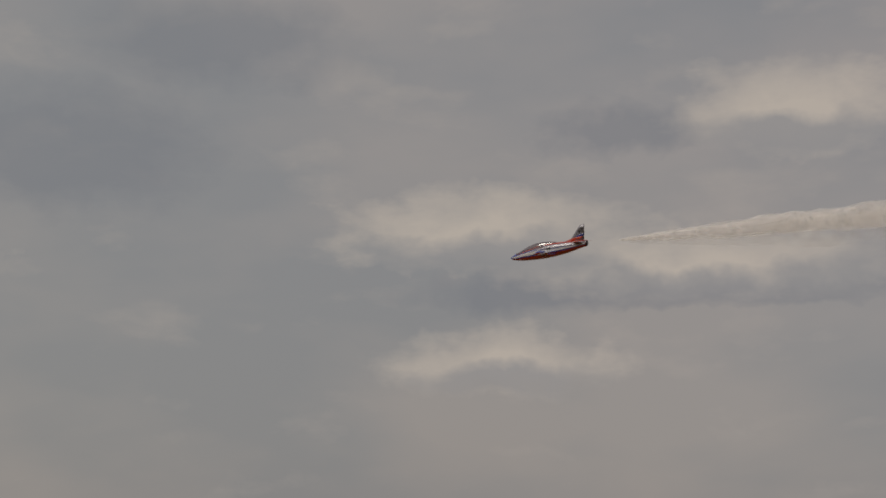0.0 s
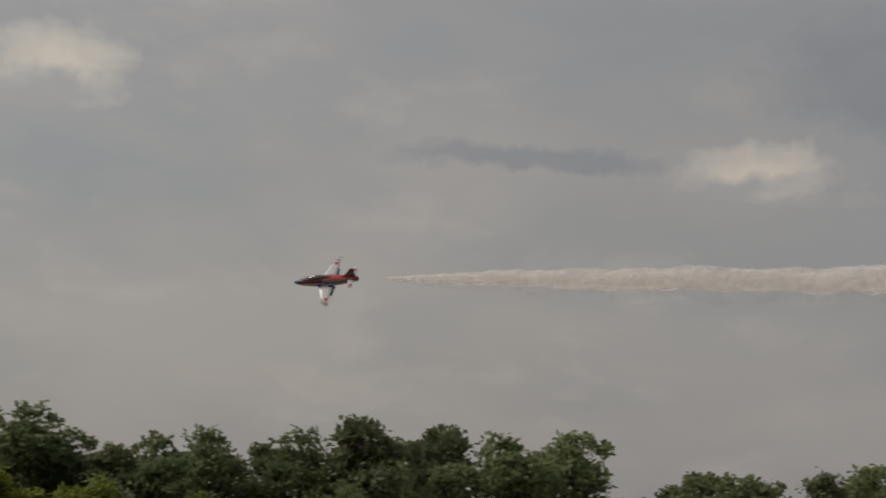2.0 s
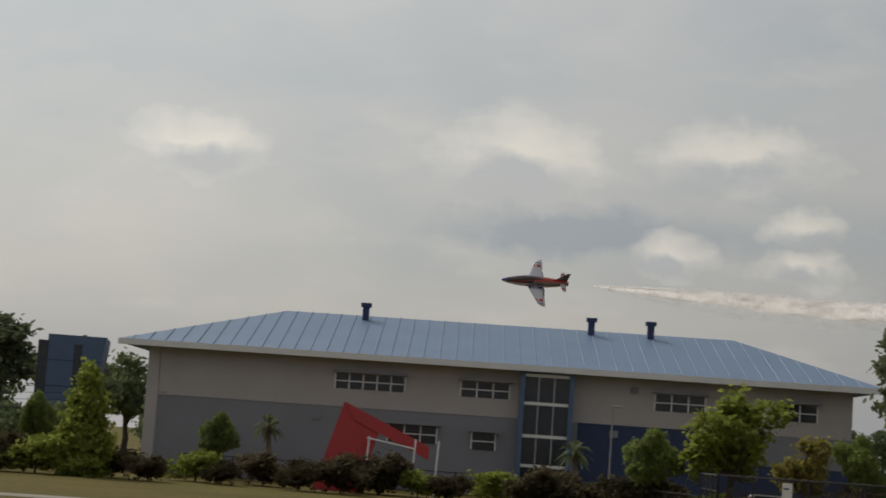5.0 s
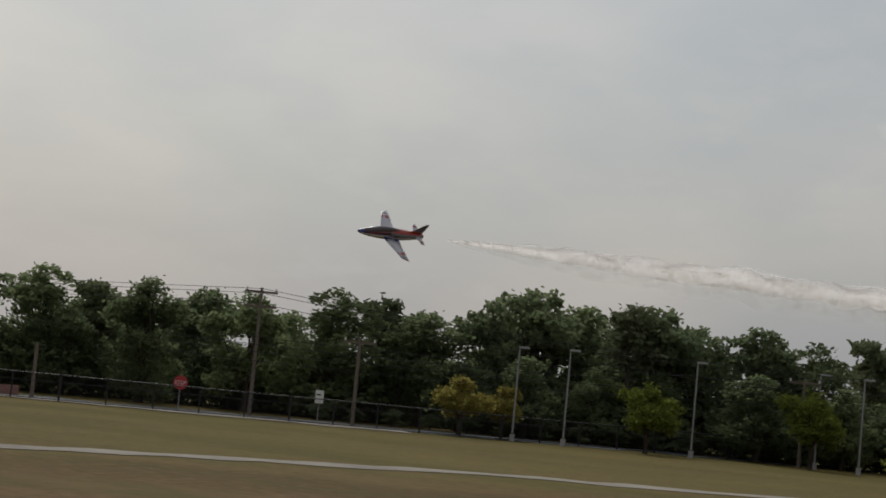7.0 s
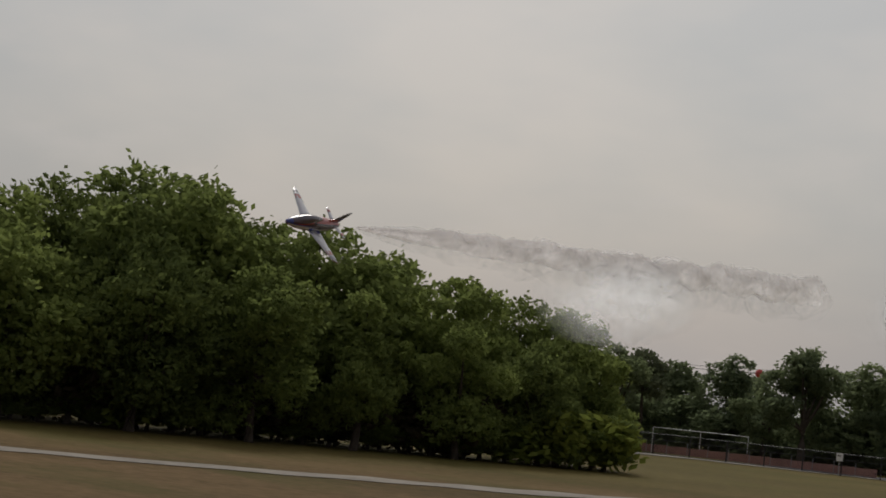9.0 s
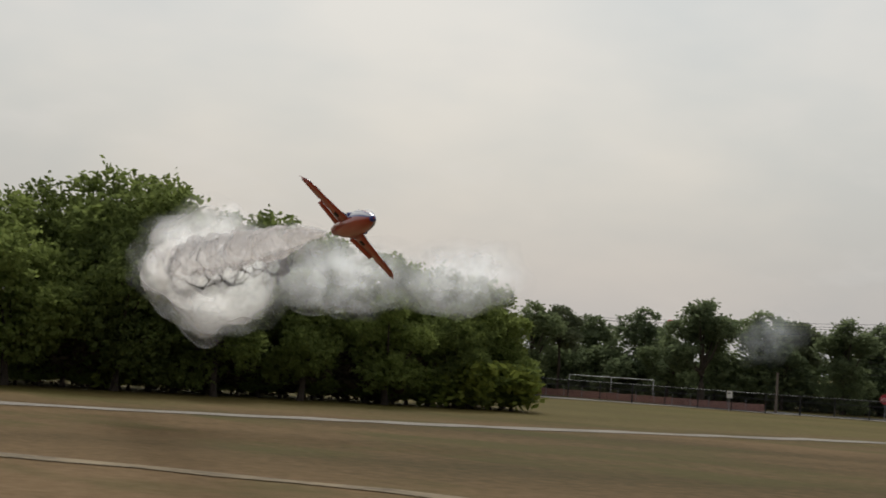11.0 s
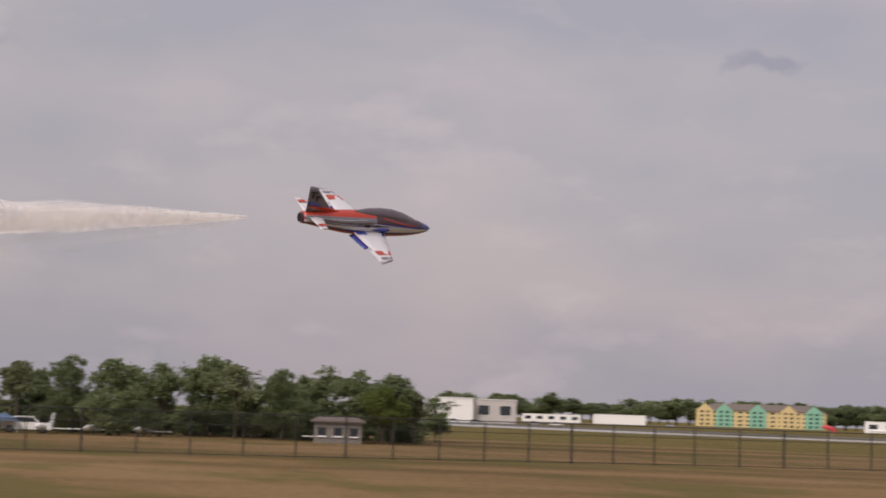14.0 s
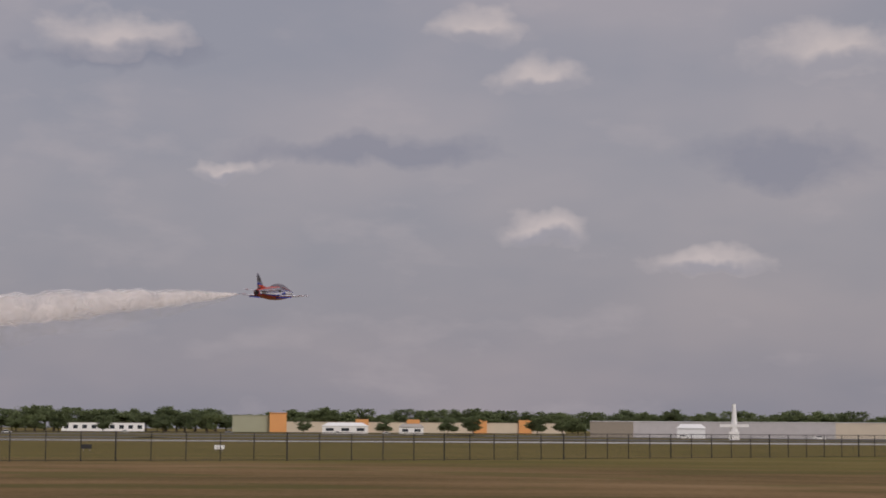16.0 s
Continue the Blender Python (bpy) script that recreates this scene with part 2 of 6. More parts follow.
def ground_mat():
    """Mown airfield grass: dry straw, green patches and bare sandy streaks along the mowing."""
    m = bpy.data.materials.new("airfield_grass")
    m.use_nodes = True
    s = Nodes(m.node_tree)
    pos = s.add("ShaderNodeTexCoord").outputs["Object"]
    wide = s.noise(pos, 0.022, 4.0)
    mid = s.noise(pos, 0.13, 5.0, 0.6)
    fine = s.noise(pos, 2.2, 4.0, 0.65)
    # mowing bands run round the field's middle
    round_ = s.vmath("LENGTH", pos)
    warp = s.math("ADD", round_, s.math("MULTIPLY", mid, 9.0))
    nb = s.add("ShaderNodeTexNoise")
    nb.noise_dimensions = "1D"
    nb.inputs["Scale"].default_value, nb.inputs["Detail"].default_value = 0.08, 3.0
    s.tree.links.new(warp, nb.inputs["W"])
    band = nb.outputs[0]
    f = s.math("ADD", s.math("MULTIPLY", wide, 0.40), s.math("ADD", s.math("MULTIPLY", band, 0.32), s.math("MULTIPLY", fine, 0.28)))
    straw = s.ramp(f, (0.36, (0.064, 0.054, 0.016)), (0.45, (0.124, 0.083, 0.033)), (0.55, (0.205, 0.131, 0.060)), (0.66, (0.270, 0.183, 0.094)))
    tuft = s.ramp(s.noise(s.add("ShaderNodeMapping", {"Vector": pos, "Scale": (0.5, 1.0, 1.0)}).outputs[0], 0.11, 5.0, 0.6), (0.50, (0, 0, 0)), (0.60, (1, 1, 1)))
    straw = s.mix(s.math("MULTIPLY", tuft, 0.62), straw, (0.092, 0.088, 0.022))
    green = s.ramp(s.math("ADD", s.math("MULTIPLY", mid, 0.5), s.math("MULTIPLY", fine, 0.5)), (0.35, (0.098, 0.086, 0.020)), (0.7, (0.192, 0.158, 0.044)))
    ring = s.math("SUBTRACT", s.math("ADD", round_, s.math("MULTIPLY", mid, 16.0)), s.math("ADD", s.math("MULTIPLY", s.add("ShaderNodeSeparateXYZ", {0: pos}).outputs[0], 0.4), 120.0))
    w = s.math("MULTIPLY", ring, 0.045, clamp=True)
    col = s.mix(s.math("MULTIPLY", w, 0.7), straw, green)
    p = s.add("ShaderNodeBsdfPrincipled", {"Base Color": col, "Roughness": 0.95, "Specular IOR Level": 0.1})
    bp = s.add("ShaderNodeBump", {"Height": fine, "Strength": 0.6, "Distance": 0.08})
    s.tree.links.new(bp.outputs[0], p.inputs["Normal"])
    o = s.add("ShaderNodeOutputMaterial")
    s.tree.links.new(p.outputs[0], o.inputs[0])
    return m


M = {
    "grass": ground_mat(),
    "sand": mat("sandy_track", (0.32, 0.28, 0.225), 0.95, vary=0.35, scale=0.4, fine=3.0, bump=0.3),
    "gravel": mat("pale_gravel", (0.27, 0.205, 0.115), 0.95, vary=0.6, scale=0.6, fine=5.0, bump=0.6),
    "asphalt": mat("asphalt", (0.10, 0.10, 0.105), 0.9, vary=0.3, scale=0.05),
    "runway": mat("runway_concrete", (0.42, 0.41, 0.40), 0.9, vary=0.15, scale=0.02),
    "bark": mat("bark", (0.075, 0.058, 0.042), 0.95, vary=0.4, scale=3.0, bump=0.6),
    "oak": leaf_mat("oak_leaves", (0.124, 0.158, 0.057), (0.292, 0.346, 0.100)),
    "wood": leaf_mat("wood_leaves", (0.129, 0.161, 0.091), (0.251, 0.295, 0.140)),
    "pine": leaf_mat("pine_needles", (0.125, 0.149, 0.090), (0.234, 0.258, 0.134), 0.4),
    "lime": leaf_mat("fresh_leaves", (0.110, 0.145, 0.030), (0.330, 0.365, 0.080)),
    "gold": leaf_mat("yellow_leaves", (0.180, 0.155, 0.040), (0.370, 0.320, 0.090)),
    "scrub": leaf_mat("scrub_leaves", (0.054, 0.049, 0.027), (0.142, 0.115, 0.068)),
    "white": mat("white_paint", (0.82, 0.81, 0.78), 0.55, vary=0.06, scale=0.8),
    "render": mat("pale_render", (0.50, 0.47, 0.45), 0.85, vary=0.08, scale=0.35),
    "greyband": mat("grey_render", (0.27, 0.275, 0.30), 0.85, vary=0.08, scale=0.35),
    "bluewall": mat("dark_blue_wall", (0.035, 0.055, 0.13), 0.7, vary=0.15),
    "towerblue": mat("slate_blue_cladding", (0.10, 0.155, 0.25), 0.6, vary=0.12),
    "roofblue": mat("blue_metal_roof", (0.15, 0.225, 0.34), 0.5, metal=0.1, vary=0.08, scale=0.3),
    "roofgrey": mat("grey_shingle_roof", (0.38, 0.35, 0.31), 0.85, vary=0.12),
    "roofdark": mat("brown_shingle_roof", (0.16, 0.13, 0.115), 0.9, vary=0.15),
    "red": mat("red_paint", (0.48, 0.045, 0.05), 0.5, vary=0.1),
    "redmesh": mat("orange_barrier_mesh", (0.36, 0.19, 0.15), 0.8, vary=0.3, scale=2.0),
    # near-black: shade of hangar insides put into colour, also plain dark parts
    "dark": mat("black_and_painted_shade", (0.022, 0.022, 0.026), 0.8, vary=0.3),
    "glass": mat("dark_window_glass", (0.03, 0.036, 0.045), 0.12, vary=0.3),
    "steel": mat("galvanised_steel", (0.36, 0.36, 0.36), 0.5, metal=0.5, vary=0.1),
    "black": mat("black_coated_steel", (0.020, 0.019, 0.019), 0.6, vary=0.2),
    "timber": mat("weathered_timber", (0.19, 0.155, 0.125), 0.9, vary=0.3, scale=2.5),
    "canvas": mat("white_tent_canvas", (0.82, 0.80, 0.76), 0.7, vary=0.07, scale=0.7),
    "tan": mat("tan_siding", (0.30, 0.255, 0.195), 0.85, vary=0.12),
    "taupe": mat("taupe_siding", (0.20, 0.18, 0.16), 0.85, vary=0.12),
    "cream": mat("cream_render", (0.62, 0.53, 0.40), 0.85, vary=0.08, scale=0.1),
    "yellow": mat("yellow_render", (0.64, 0.50, 0.24), 0.85, vary=0.06, scale=0.1),
    "mint": mat("mint_render", (0.22, 0.46, 0.33), 0.85, vary=0.06, scale=0.1),
    "orange": mat("orange_render", (0.72, 0.34, 0.12), 0.85, vary=0.06, scale=0.1),
    "olive": mat("olive_render", (0.36, 0.36, 0.25), 0.85, vary=0.06, scale=0.1),
    "sky_blue": mat("airline_blue", (0.045, 0.16, 0.42), 0.4, vary=0.06),
    "ball": mat("marker_ball_red", (0.60, 0.06, 0.04), 0.5, vary=0.05),
    "brick": mat("clay_brick_trim", (0.30, 0.15, 0.11), 0.85, vary=0.2),
    "jet_red": mat("red_orange_gloss", (0.43, 0.036, 0.014), 0.30, vary=0.10, scale=2.0, coat=0.5),
    "jet_white": mat("white_gloss", (0.60, 0.59, 0.61), 0.28, vary=0.04, scale=2.0, coat=0.5),
    "jet_silver": mat("silver_grey_gloss", (0.19, 0.18, 0.21), 0.30, metal=0.25, vary=0.08, scale=2.0, coat=0.4),
    "jet_blue": mat("blue_gloss", (0.035, 0.05, 0.26), 0.28, vary=0.08, scale=2.0, coat=0.5),
    "jet_dark": mat("dark_maroon_gloss", (0.060, 0.022, 0.035), 0.28, vary=0.1, scale=2.0, coat=0.5),
    "canopy": mat("tinted_canopy", (0.11, 0.085, 0.10), 0.07, vary=0.1, coat=0.8),
    "soot": mat("sooty_metal", (0.05, 0.04, 0.04), 0.5, metal=0.7, vary=0.3),
    "smoke": smoke_mat("white_smoke", (0.93, 0.90, 0.88), 0.76, True, (0.16, 0.50), 1.8, 0.8, 1.2),
    "smoke_rim": smoke_mat("white_smoke_rim", (0.95, 0.93, 0.92), 0.26, True, (0.32, 0.64), 1.6, 0.9),
    "smoke_bank": smoke_mat("white_smoke_bank", (0.97, 0.96, 0.94), 0.66, False, (0.20, 0.52), 0.9, 1.1, 1.5),
    "bank_rim": smoke_mat("white_smoke_bank_rim", (0.96, 0.97, 0.98), 0.36, False, (0.30, 0.64), 0.8, 1.3, 1.35),
    "smoke_thin": smoke_mat("thin_smoke", (0.86, 0.90, 0.96), 0.24, False, (0.34, 0.72), 0.55, 1.9, 1.2),
}


# ---- helpers ----
def spot(az, d, z=0.0):
    """A place by heading (degrees clockwise from +y) and distance from the field's middle."""
    return Vector((d * math.sin(radians(az)), d * math.cos(radians(az)), z))


def facing(az, d, z=0.0, turn=0.0):
    """A pose whose x runs clockwise round the field and whose y points outwards."""
    x, y, z = spot(az, d, z)
    return pose(x, y, z, 0, 0, -az + turn)


def mesh(name, bm, material):
    me = bpy.data.meshes.new(name)
    bm.to_mesh(me)
    bm.free()
    for m in material if isinstance(material, (list, tuple)) else [material]:
        me.materials.append(m)
    return me


def part(name, bm, material, parent, label=""):
    """One bmesh as one mesh object under a thing or under a part."""
    ob = new(name, mesh(name, bm, material))
    ob.parent = parent
    return tagged(ob, label) if label else ob


def thing(name, m, label, category, group="", kind=""):
    ob = new(name)
    ob.matrix_world = m
    return tagged(ob, label, category, group, kind)


def box(*specs, bevel=0.0):
    """Boxes (x0, x1, y0, y1, z0, z1) in one bmesh."""
    bm = bmesh.new()
    for x0, x1, y0, y1, z0, z1 in specs:
        v = [bm.verts.new((x, y, z)) for z in (z0, z1) for x, y in ((x0, y0), (x1, y0), (x1, y1), (x0, y1))]
        for f in ((3, 2, 1, 0), (4, 5, 6, 7), (0, 1, 5, 4), (1, 2, 6, 5), (2, 3, 7, 6), (3, 0, 4, 7)):
            bm.faces.new([v[i] for i in f])
    if bevel:
        bmesh.ops.bevel(bm, geom=bm.edges[:], offset=bevel, segments=1, affect="EDGES")
    return bm


def solid(points, faces):
    bm = bmesh.new()
    v = [bm.verts.new(p) for p in points]
    for f in faces:
        bm.faces.new([v[i] for i in f])
    bmesh.ops.recalc_face_normals(bm, faces=bm.faces[:])
    return bm


def tube(points, radius, sides=6, bm=None):
    """A tapered round bar along points; radius: one or one a point."""
    bm = bm or bmesh.new()
    points = [Vector(p) for p in points]
    rad = radius if isinstance(radius, (list, tuple)) else [radius] * len(points)
    rings = []
    for i, p in enumerate(points):
        d = (points[min(i + 1, len(points) - 1)] - points[max(i - 1, 0)]).normalized()
        q = d.to_track_quat("Z", "Y")
        rings.append([bm.verts.new(p + q @ Vector((math.cos(k * math.tau / sides), math.sin(k * math.tau / sides), 0)) * rad[i]) for k in range(sides)])
    for r0, r1 in zip(rings, rings[1:]):
        for k in range(sides):
            bm.faces.new((r0[k], r0[(k + 1) % sides], r1[(k + 1) % sides], r1[k]))
    bm.faces.new(rings[0][::-1])
    bm.faces.new(rings[-1])
    return bm


def hip_roof(x0, x1, y0, y1, z0, z1, r0, r1, thick=0.25):
    """A hipped roof over a rectangle with its ridge from x = r0 to r1."""
    ym = (y0 + y1) / 2
    p = [(x0, y0, z0), (x1, y0, z0), (x1, y1, z0), (x0, y1, z0), (r0, ym, z1), (r1, ym, z1)]
    p += [(x, y, z0 - thick) for x, y, _ in p[:4]]
    return solid(p, ((0, 1, 5, 4), (1, 2, 5), (2, 3, 4, 5), (3, 0, 4), (0, 6, 7, 1), (1, 7, 8, 2), (2, 8, 9, 3), (3, 9, 6, 0), (9, 8, 7, 6)))


# ---- trees ----
def leaves(rng, lobes, clumps, per, size, squash=1.0, droop=0.0):
    """Clumps of leaf blades round uneven lobes (x, y, z, radius)."""
    verts, faces = [], []
    weights = [r ** 2 for *_, r in lobes]
    for _ in range(clumps):
        x, y, z, r = rng.choices(lobes, weights)[0]
        d = Vector((rng.gauss(0, 1), rng.gauss(0, 1), rng.gauss(0, 1) + 0.15)).normalized()
        c = Vector((x, y, z)) + Vector((d.x, d.y, d.z * squash)) * r * (rng.random() ** 0.22) * rng.uniform(0.75, 1.1)
        cs = size * rng.uniform(1.2, 2.6)
        for _ in range(per):
            o = c + Vector((rng.gauss(0, 0.45), rng.gauss(0, 0.45), rng.gauss(0, 0.34) - droop * rng.random())) * cs
            u = Vector((rng.gauss(0, 1), rng.gauss(0, 1), rng.gauss(0, 1))).normalized()
            w = u.orthogonal().normalized()
            s = size * rng.uniform(0.5, 1.0)
            k = len(verts)
            verts += [o - u * s, o + w * s * 0.55, o + u * s, o - w * s * 0.55]
            faces.append((k, k + 1, k + 2, k + 3))
    return verts, faces


def leaf_mesh(name, data, material):
    me = bpy.data.meshes.new(name)
    me.from_pydata([tuple(v) for v in data[0]], [], data[1])
    me.materials.append(material)
    return me


def limbs(rng, height, lobes, base, bole):
    bm = bmesh.new()
    top = Vector((0, 0, height * bole))
    bend = Vector((rng.uniform(-1, 1), rng.uniform(-1, 1), 0)) * height * 0.02
    tube([(0, 0, -0.15), Vector((0, 0, height * bole * 0.5)) + bend, top, Vector((0, 0, height * 0.86))],
         [base * 1.25, base * 0.9, base * 0.7, base * 0.12], 7, bm)
    for x, y, z, r in lobes:
        s = top * rng.uniform(0.75, 1.1)
        e = Vector((x, y, z))
        m = (s + e) / 2 + Vector((0, 0, -0.06 * height * rng.random()))
        tube([s, m, e], [base * 0.5, base * 0.3, base * 0.08], 5, bm)
    return bm


def tree(name, label, seed, height, width, leaf, shape, category="tree", clumps=420, size=0.36):
    """A tree at the origin: trunk with limbs, and a crown of leaf clumps."""
    rng = random.Random(seed)
    ob = thing(name, pose(0, 0, -60), label, category)
    lobes = []
    if shape == "broad":
        for i in range(9):
            a = i * 2.4 + rng.random()
            rr = width * 0.30 * math.sqrt((i + 0.4) / 9) * 1.1
            lobes.append((math.cos(a) * rr, math.sin(a) * rr, height * rng.uniform(0.42, 0.82), width * rng.uniform(0.15, 0.23)))
        lobes.append((0, 0, height - width * 0.17, width * 0.17))
        bole, base = 0.34, height * 0.032
    elif shape == "dense":
        for i in range(13):
            a = i * 2.4 + rng.random()
            rr = width * 0.33 * math.sqrt((i + 0.3) / 13)
            lobes.append((math.cos(a) * rr, math.sin(a) * rr, height * rng.uniform(0.14, 0.80), width * rng.uniform(0.17, 0.24)))
        lobes.append((0, 0, height - width * 0.18, width * 0.18))
        bole, base = 0.3, height * 0.025
    elif shape == "pine":
        for i in range(8):
            a = i * 2.4 + rng.random()
            z = 0.55 + 0.40 * (i / 8)
            rr = width * 0.36 * (1.15 - z) * 1.6 * rng.uniform(0.5, 1)
            lobes.append((math.cos(a) * rr, math.sin(a) * rr, height * z, width * rng.uniform(0.13, 0.21)))
        bole, base = 0.6, height * 0.018
    elif shape == "cone":
        for i in range(12):
            z = 0.10 + 0.82 * i / 12
            r = width * 0.5 * (1 - z * 0.88)
            lobes.append((rng.uniform(-0.15, 0.15) * r, rng.uniform(-0.15, 0.15) * r, height * z, r))
        bole, base = 0.2, height * 0.03
    else:
        for i in range(7):
            a = i * 2.4 + rng.random()
            rr = width * 0.30 * rng.random()
            lobes.append((math.cos(a) * rr, math.sin(a) * rr, height * rng.uniform(0.28, 0.66), width * rng.uniform(0.18, 0.27)))
        bole, base = 0.2, height * 0.02
    part("trunk", limbs(rng, height, lobes, base, bole), M["bark"], ob)
    crown = new("crown", leaf_mesh("crown", leaves(rng, lobes, clumps, 13, size, 0.8 if shape != "pine" else 0.55), M[leaf]))
    crown.parent = ob
    return ob


KINDS = {}


def plant(kind, az, d, height, spread=1.0, turn=None, group="", label=""):
    """A copy of one kind of tree, scaled to its height."""
    src, h0 = KINDS[kind]
    rng = random.Random(round(az * 91 + d * 17))
    k = height / h0
    x, y, z = spot(az, d)
    m = pose(x, y, z, 0, 0, rng.uniform(0, 360) if turn is None else turn) @ Matrix.Diagonal((k * spread, k * spread, k, 1))
    ob = copy_thing(src, m)
    return tagged(ob, label, "", group)


# ---- ground ----
def ground():
    bm = bmesh.new()
    rings, sides = [0, 15, 30, 50, 80, 120, 180, 300, 600, 1200, 2500, 4800], 64
    last = None
    for r in rings:
        if r == 0:
            last = [bm.verts.new((0, 0, 0))]
            continue
        ring = [bm.verts.new((r * math.sin(k * math.tau / sides), r * math.cos(k * math.tau / sides), 0)) for k in range(sides)]
        for k in range(sides):
            n = (k + 1) % sides
            bm.faces.new((last[0], ring[n], ring[k]) if len(last) == 1 else (last[k], last[n], ring[n], ring[k]))
        last = ring
    tagged(new("ground", mesh("ground", bm, M["grass"])), "mown airfield grass, straw-dry with green patches", "ground", kind="structure")


def strip(name, label, pts, width, material, z=0.02, ragged=0.45):
    """A band on the ground along (heading, distance) points, with ragged edges."""
    rng = random.Random(len(pts) * 7 + int(width * 10))
    dense = []
    for (a0, d0), (a1, d1) in zip(pts, pts[1:]):
        p, q = spot(a0, d0), spot(a1, d1)
        n = max(2, int((q - p).length / 1.5))
        dense += [p.lerp(q, i / n) for i in range(n)]
    dense.append(spot(*pts[-1]))
    bm = bmesh.new()
    last = None
    for i, p in enumerate(dense):
        t = (dense[min(i + 1, len(dense) - 1)] - dense[max(i - 1, 0)]).normalized()
        s = Vector((-t.y, t.x, 0))
        w = width / 2
        pair = [bm.verts.new(p + s * (w * rng.uniform(1 - ragged * 1.2, 1 + ragged * 0.8)) + Vector((0, 0, z))), bm.verts.new(p - s * (w * rng.uniform(1 - ragged * 1.2, 1 + ragged * 0.8)) + Vector((0, 0, z)))]
        if last:
            bm.faces.new((last[0], last[1], pair[1], pair[0]))
        last = pair
    bmesh.ops.recalc_face_normals(bm, faces=bm.faces[:])
    for f in bm.faces:
        if f.normal.z < 0:
            f.normal_flip()
    tagged(new(name, mesh(name, bm, material)), label, name.replace("_", " "), kind="structure")


ground()
strip("far_track", "pale sandy track across the mown grass", [(-60, 83), (-50, 84), (-42, 88), (-31, 103), (-24, 112), (-14, 120), (-7, 121), (0, 123), (5, 129)], 2.0, M["sand"])
strip("near_track", "worn sandy track through dry grass", [(-60, 63), (-51, 59.5), (-43, 56), (-36, 52), (-28, 49), (-16, 45), (0, 40), (16, 37), (24, 35), (38, 32.5), (52, 30.5), (60, 31)], 1.0, M["gravel"])
strip("gravel_patch", "patch of pale gravel in the grass", [(78.5, 84), (79.5, 72), (80, 60), (79, 50)], 5.5, M["gravel"])
strip("runway", "pale concrete runway beyond the fence", [(98, 700), (105, 470), (115, 380), (128, 360), (150, 380), (175, 400), (185, 430)], 45.0, M["runway"], 0.05, 0.01)
strip("taxiway", "dark asphalt taxiway before the hangars", [(96, 800), (105, 560), (118, 470), (135, 470), (155, 500), (180, 520)], 60.0, M["asphalt"], 0.045, 0.01)
strip("apron", "grey aircraft apron before the hangars", [(100, 1000), (110, 880), (122, 860), (136, 860), (150, 720), (165, 760), (182, 640)], 110.0, M["asphalt"], 0.04, 0.01)
strip("service_road", "asphalt road behind the grass verge", [(-50, 160), (-40, 150), (-30, 150), (-20, 158), (-10, 168), (0, 180)], 5.0, M["asphalt"], 0.025)
strip("access_road", "sandy road beside the barrier fence", [(-41, 150), (-36, 148), (-30, 147), (-25, 149)], 3.0, M["sand"], 0.035)

# ---- woods ----
def tree_kinds():
    KINDS["wood_a"] = tree("broadleaf_tree", "dark green broadleaf tree at the wood's edge", 1, 10, 8.5, "wood", "dense", clumps=520, size=0.28), 10
    KINDS["wood_b"] = tree("broadleaf_tree", "dark green broadleaf tree at the wood's edge", 2, 10, 7.0, "wood", "dense", clumps=480, size=0.27), 10
    KINDS["wood_c"] = tree("broadleaf_tree", "tall broadleaf tree with an uneven crown", 3, 10, 7.5, "wood", "broad", clumps=430, size=0.28), 10
    KINDS["pine_a"] = tree("pine_tree", "tall pine with a bare stem and open crown", 4, 12, 6.5, "pine", "pine", clumps=190, size=0.36), 12
    KINDS["pine_b"] = tree("pine_tree", "tall pine with a bare stem and open crown", 5, 12, 5.5, "pine", "pine", clumps=150, size=0.36), 12
    KINDS["oak_a"] = tree("live_oak", "broad green live oak with a dense crown", 6, 12, 13.0, "oak", "broad", clumps=1300, size=0.27), 12
    KINDS["oak_b"] = tree("live_oak", "broad green live oak with a dense crown", 7, 12, 11.0, "oak", "broad", clumps=1200, size=0.27), 12
    KINDS["lime_a"] = tree("young_tree", "young tree with fresh yellow-green leaves", 8, 5, 4.6, "lime", "broad", clumps=300, size=0.20), 5
    KINDS["gold_a"] = tree("young_tree", "young tree with yellowing leaves", 9, 5, 4.2, "gold", "broad", clumps=240, size=0.20), 5
    KINDS["cone"] = tree("cypress_tree", "bright green cone-shaped cypress", 10, 6, 3.6, "lime", "cone", clumps=520, size=0.20), 6
    KINDS["shrub"] = tree("undergrowth_shrub", "dense green undergrowth at the wood's foot", 15, 5, 7.0, "wood", "dense", "shrub", clumps=420, size=0.24), 5
    KINDS["far_a"] = tree("distant_tree", "green tree of the distant tree line", 16, 10, 8.5, "wood", "dense", clumps=260, size=0.42), 10
    KINDS["far_b"] = tree("distant_tree", "green tree of the distant tree line", 17, 10, 7.0, "wood", "broad", clumps=240, size=0.42), 10
    KINDS["sprig"] = tree("sapling", "thin sapling reaching above the thicket", 18, 10, 2.6, "oak", "pine", "sapling", clumps=46, size=0.17), 10
    KINDS["bush"] = tree("bush", "low grey-brown scrub bush along the verge", 11, 2, 3.0, "scrub", "bush", "bush", clumps=150, size=0.15), 2
    KINDS["green_bush"] = tree("bush", "low yellow-green bush along the verge", 12, 2, 2.6, "lime", "bush", "bush", clumps=150, size=0.14), 2
    KINDS["thicket_a"] = tree("thicket_tree", "leafy thicket tree, green down to the grass", 13, 9, 8.5, "oak", "dense", clumps=1150, size=0.20), 9
    KINDS["thicket_b"] = tree("thicket_tree", "leafy thicket tree, green down to the grass", 14, 9, 7.0, "oak", "dense", clumps=1050, size=0.19), 9


tree_kinds()

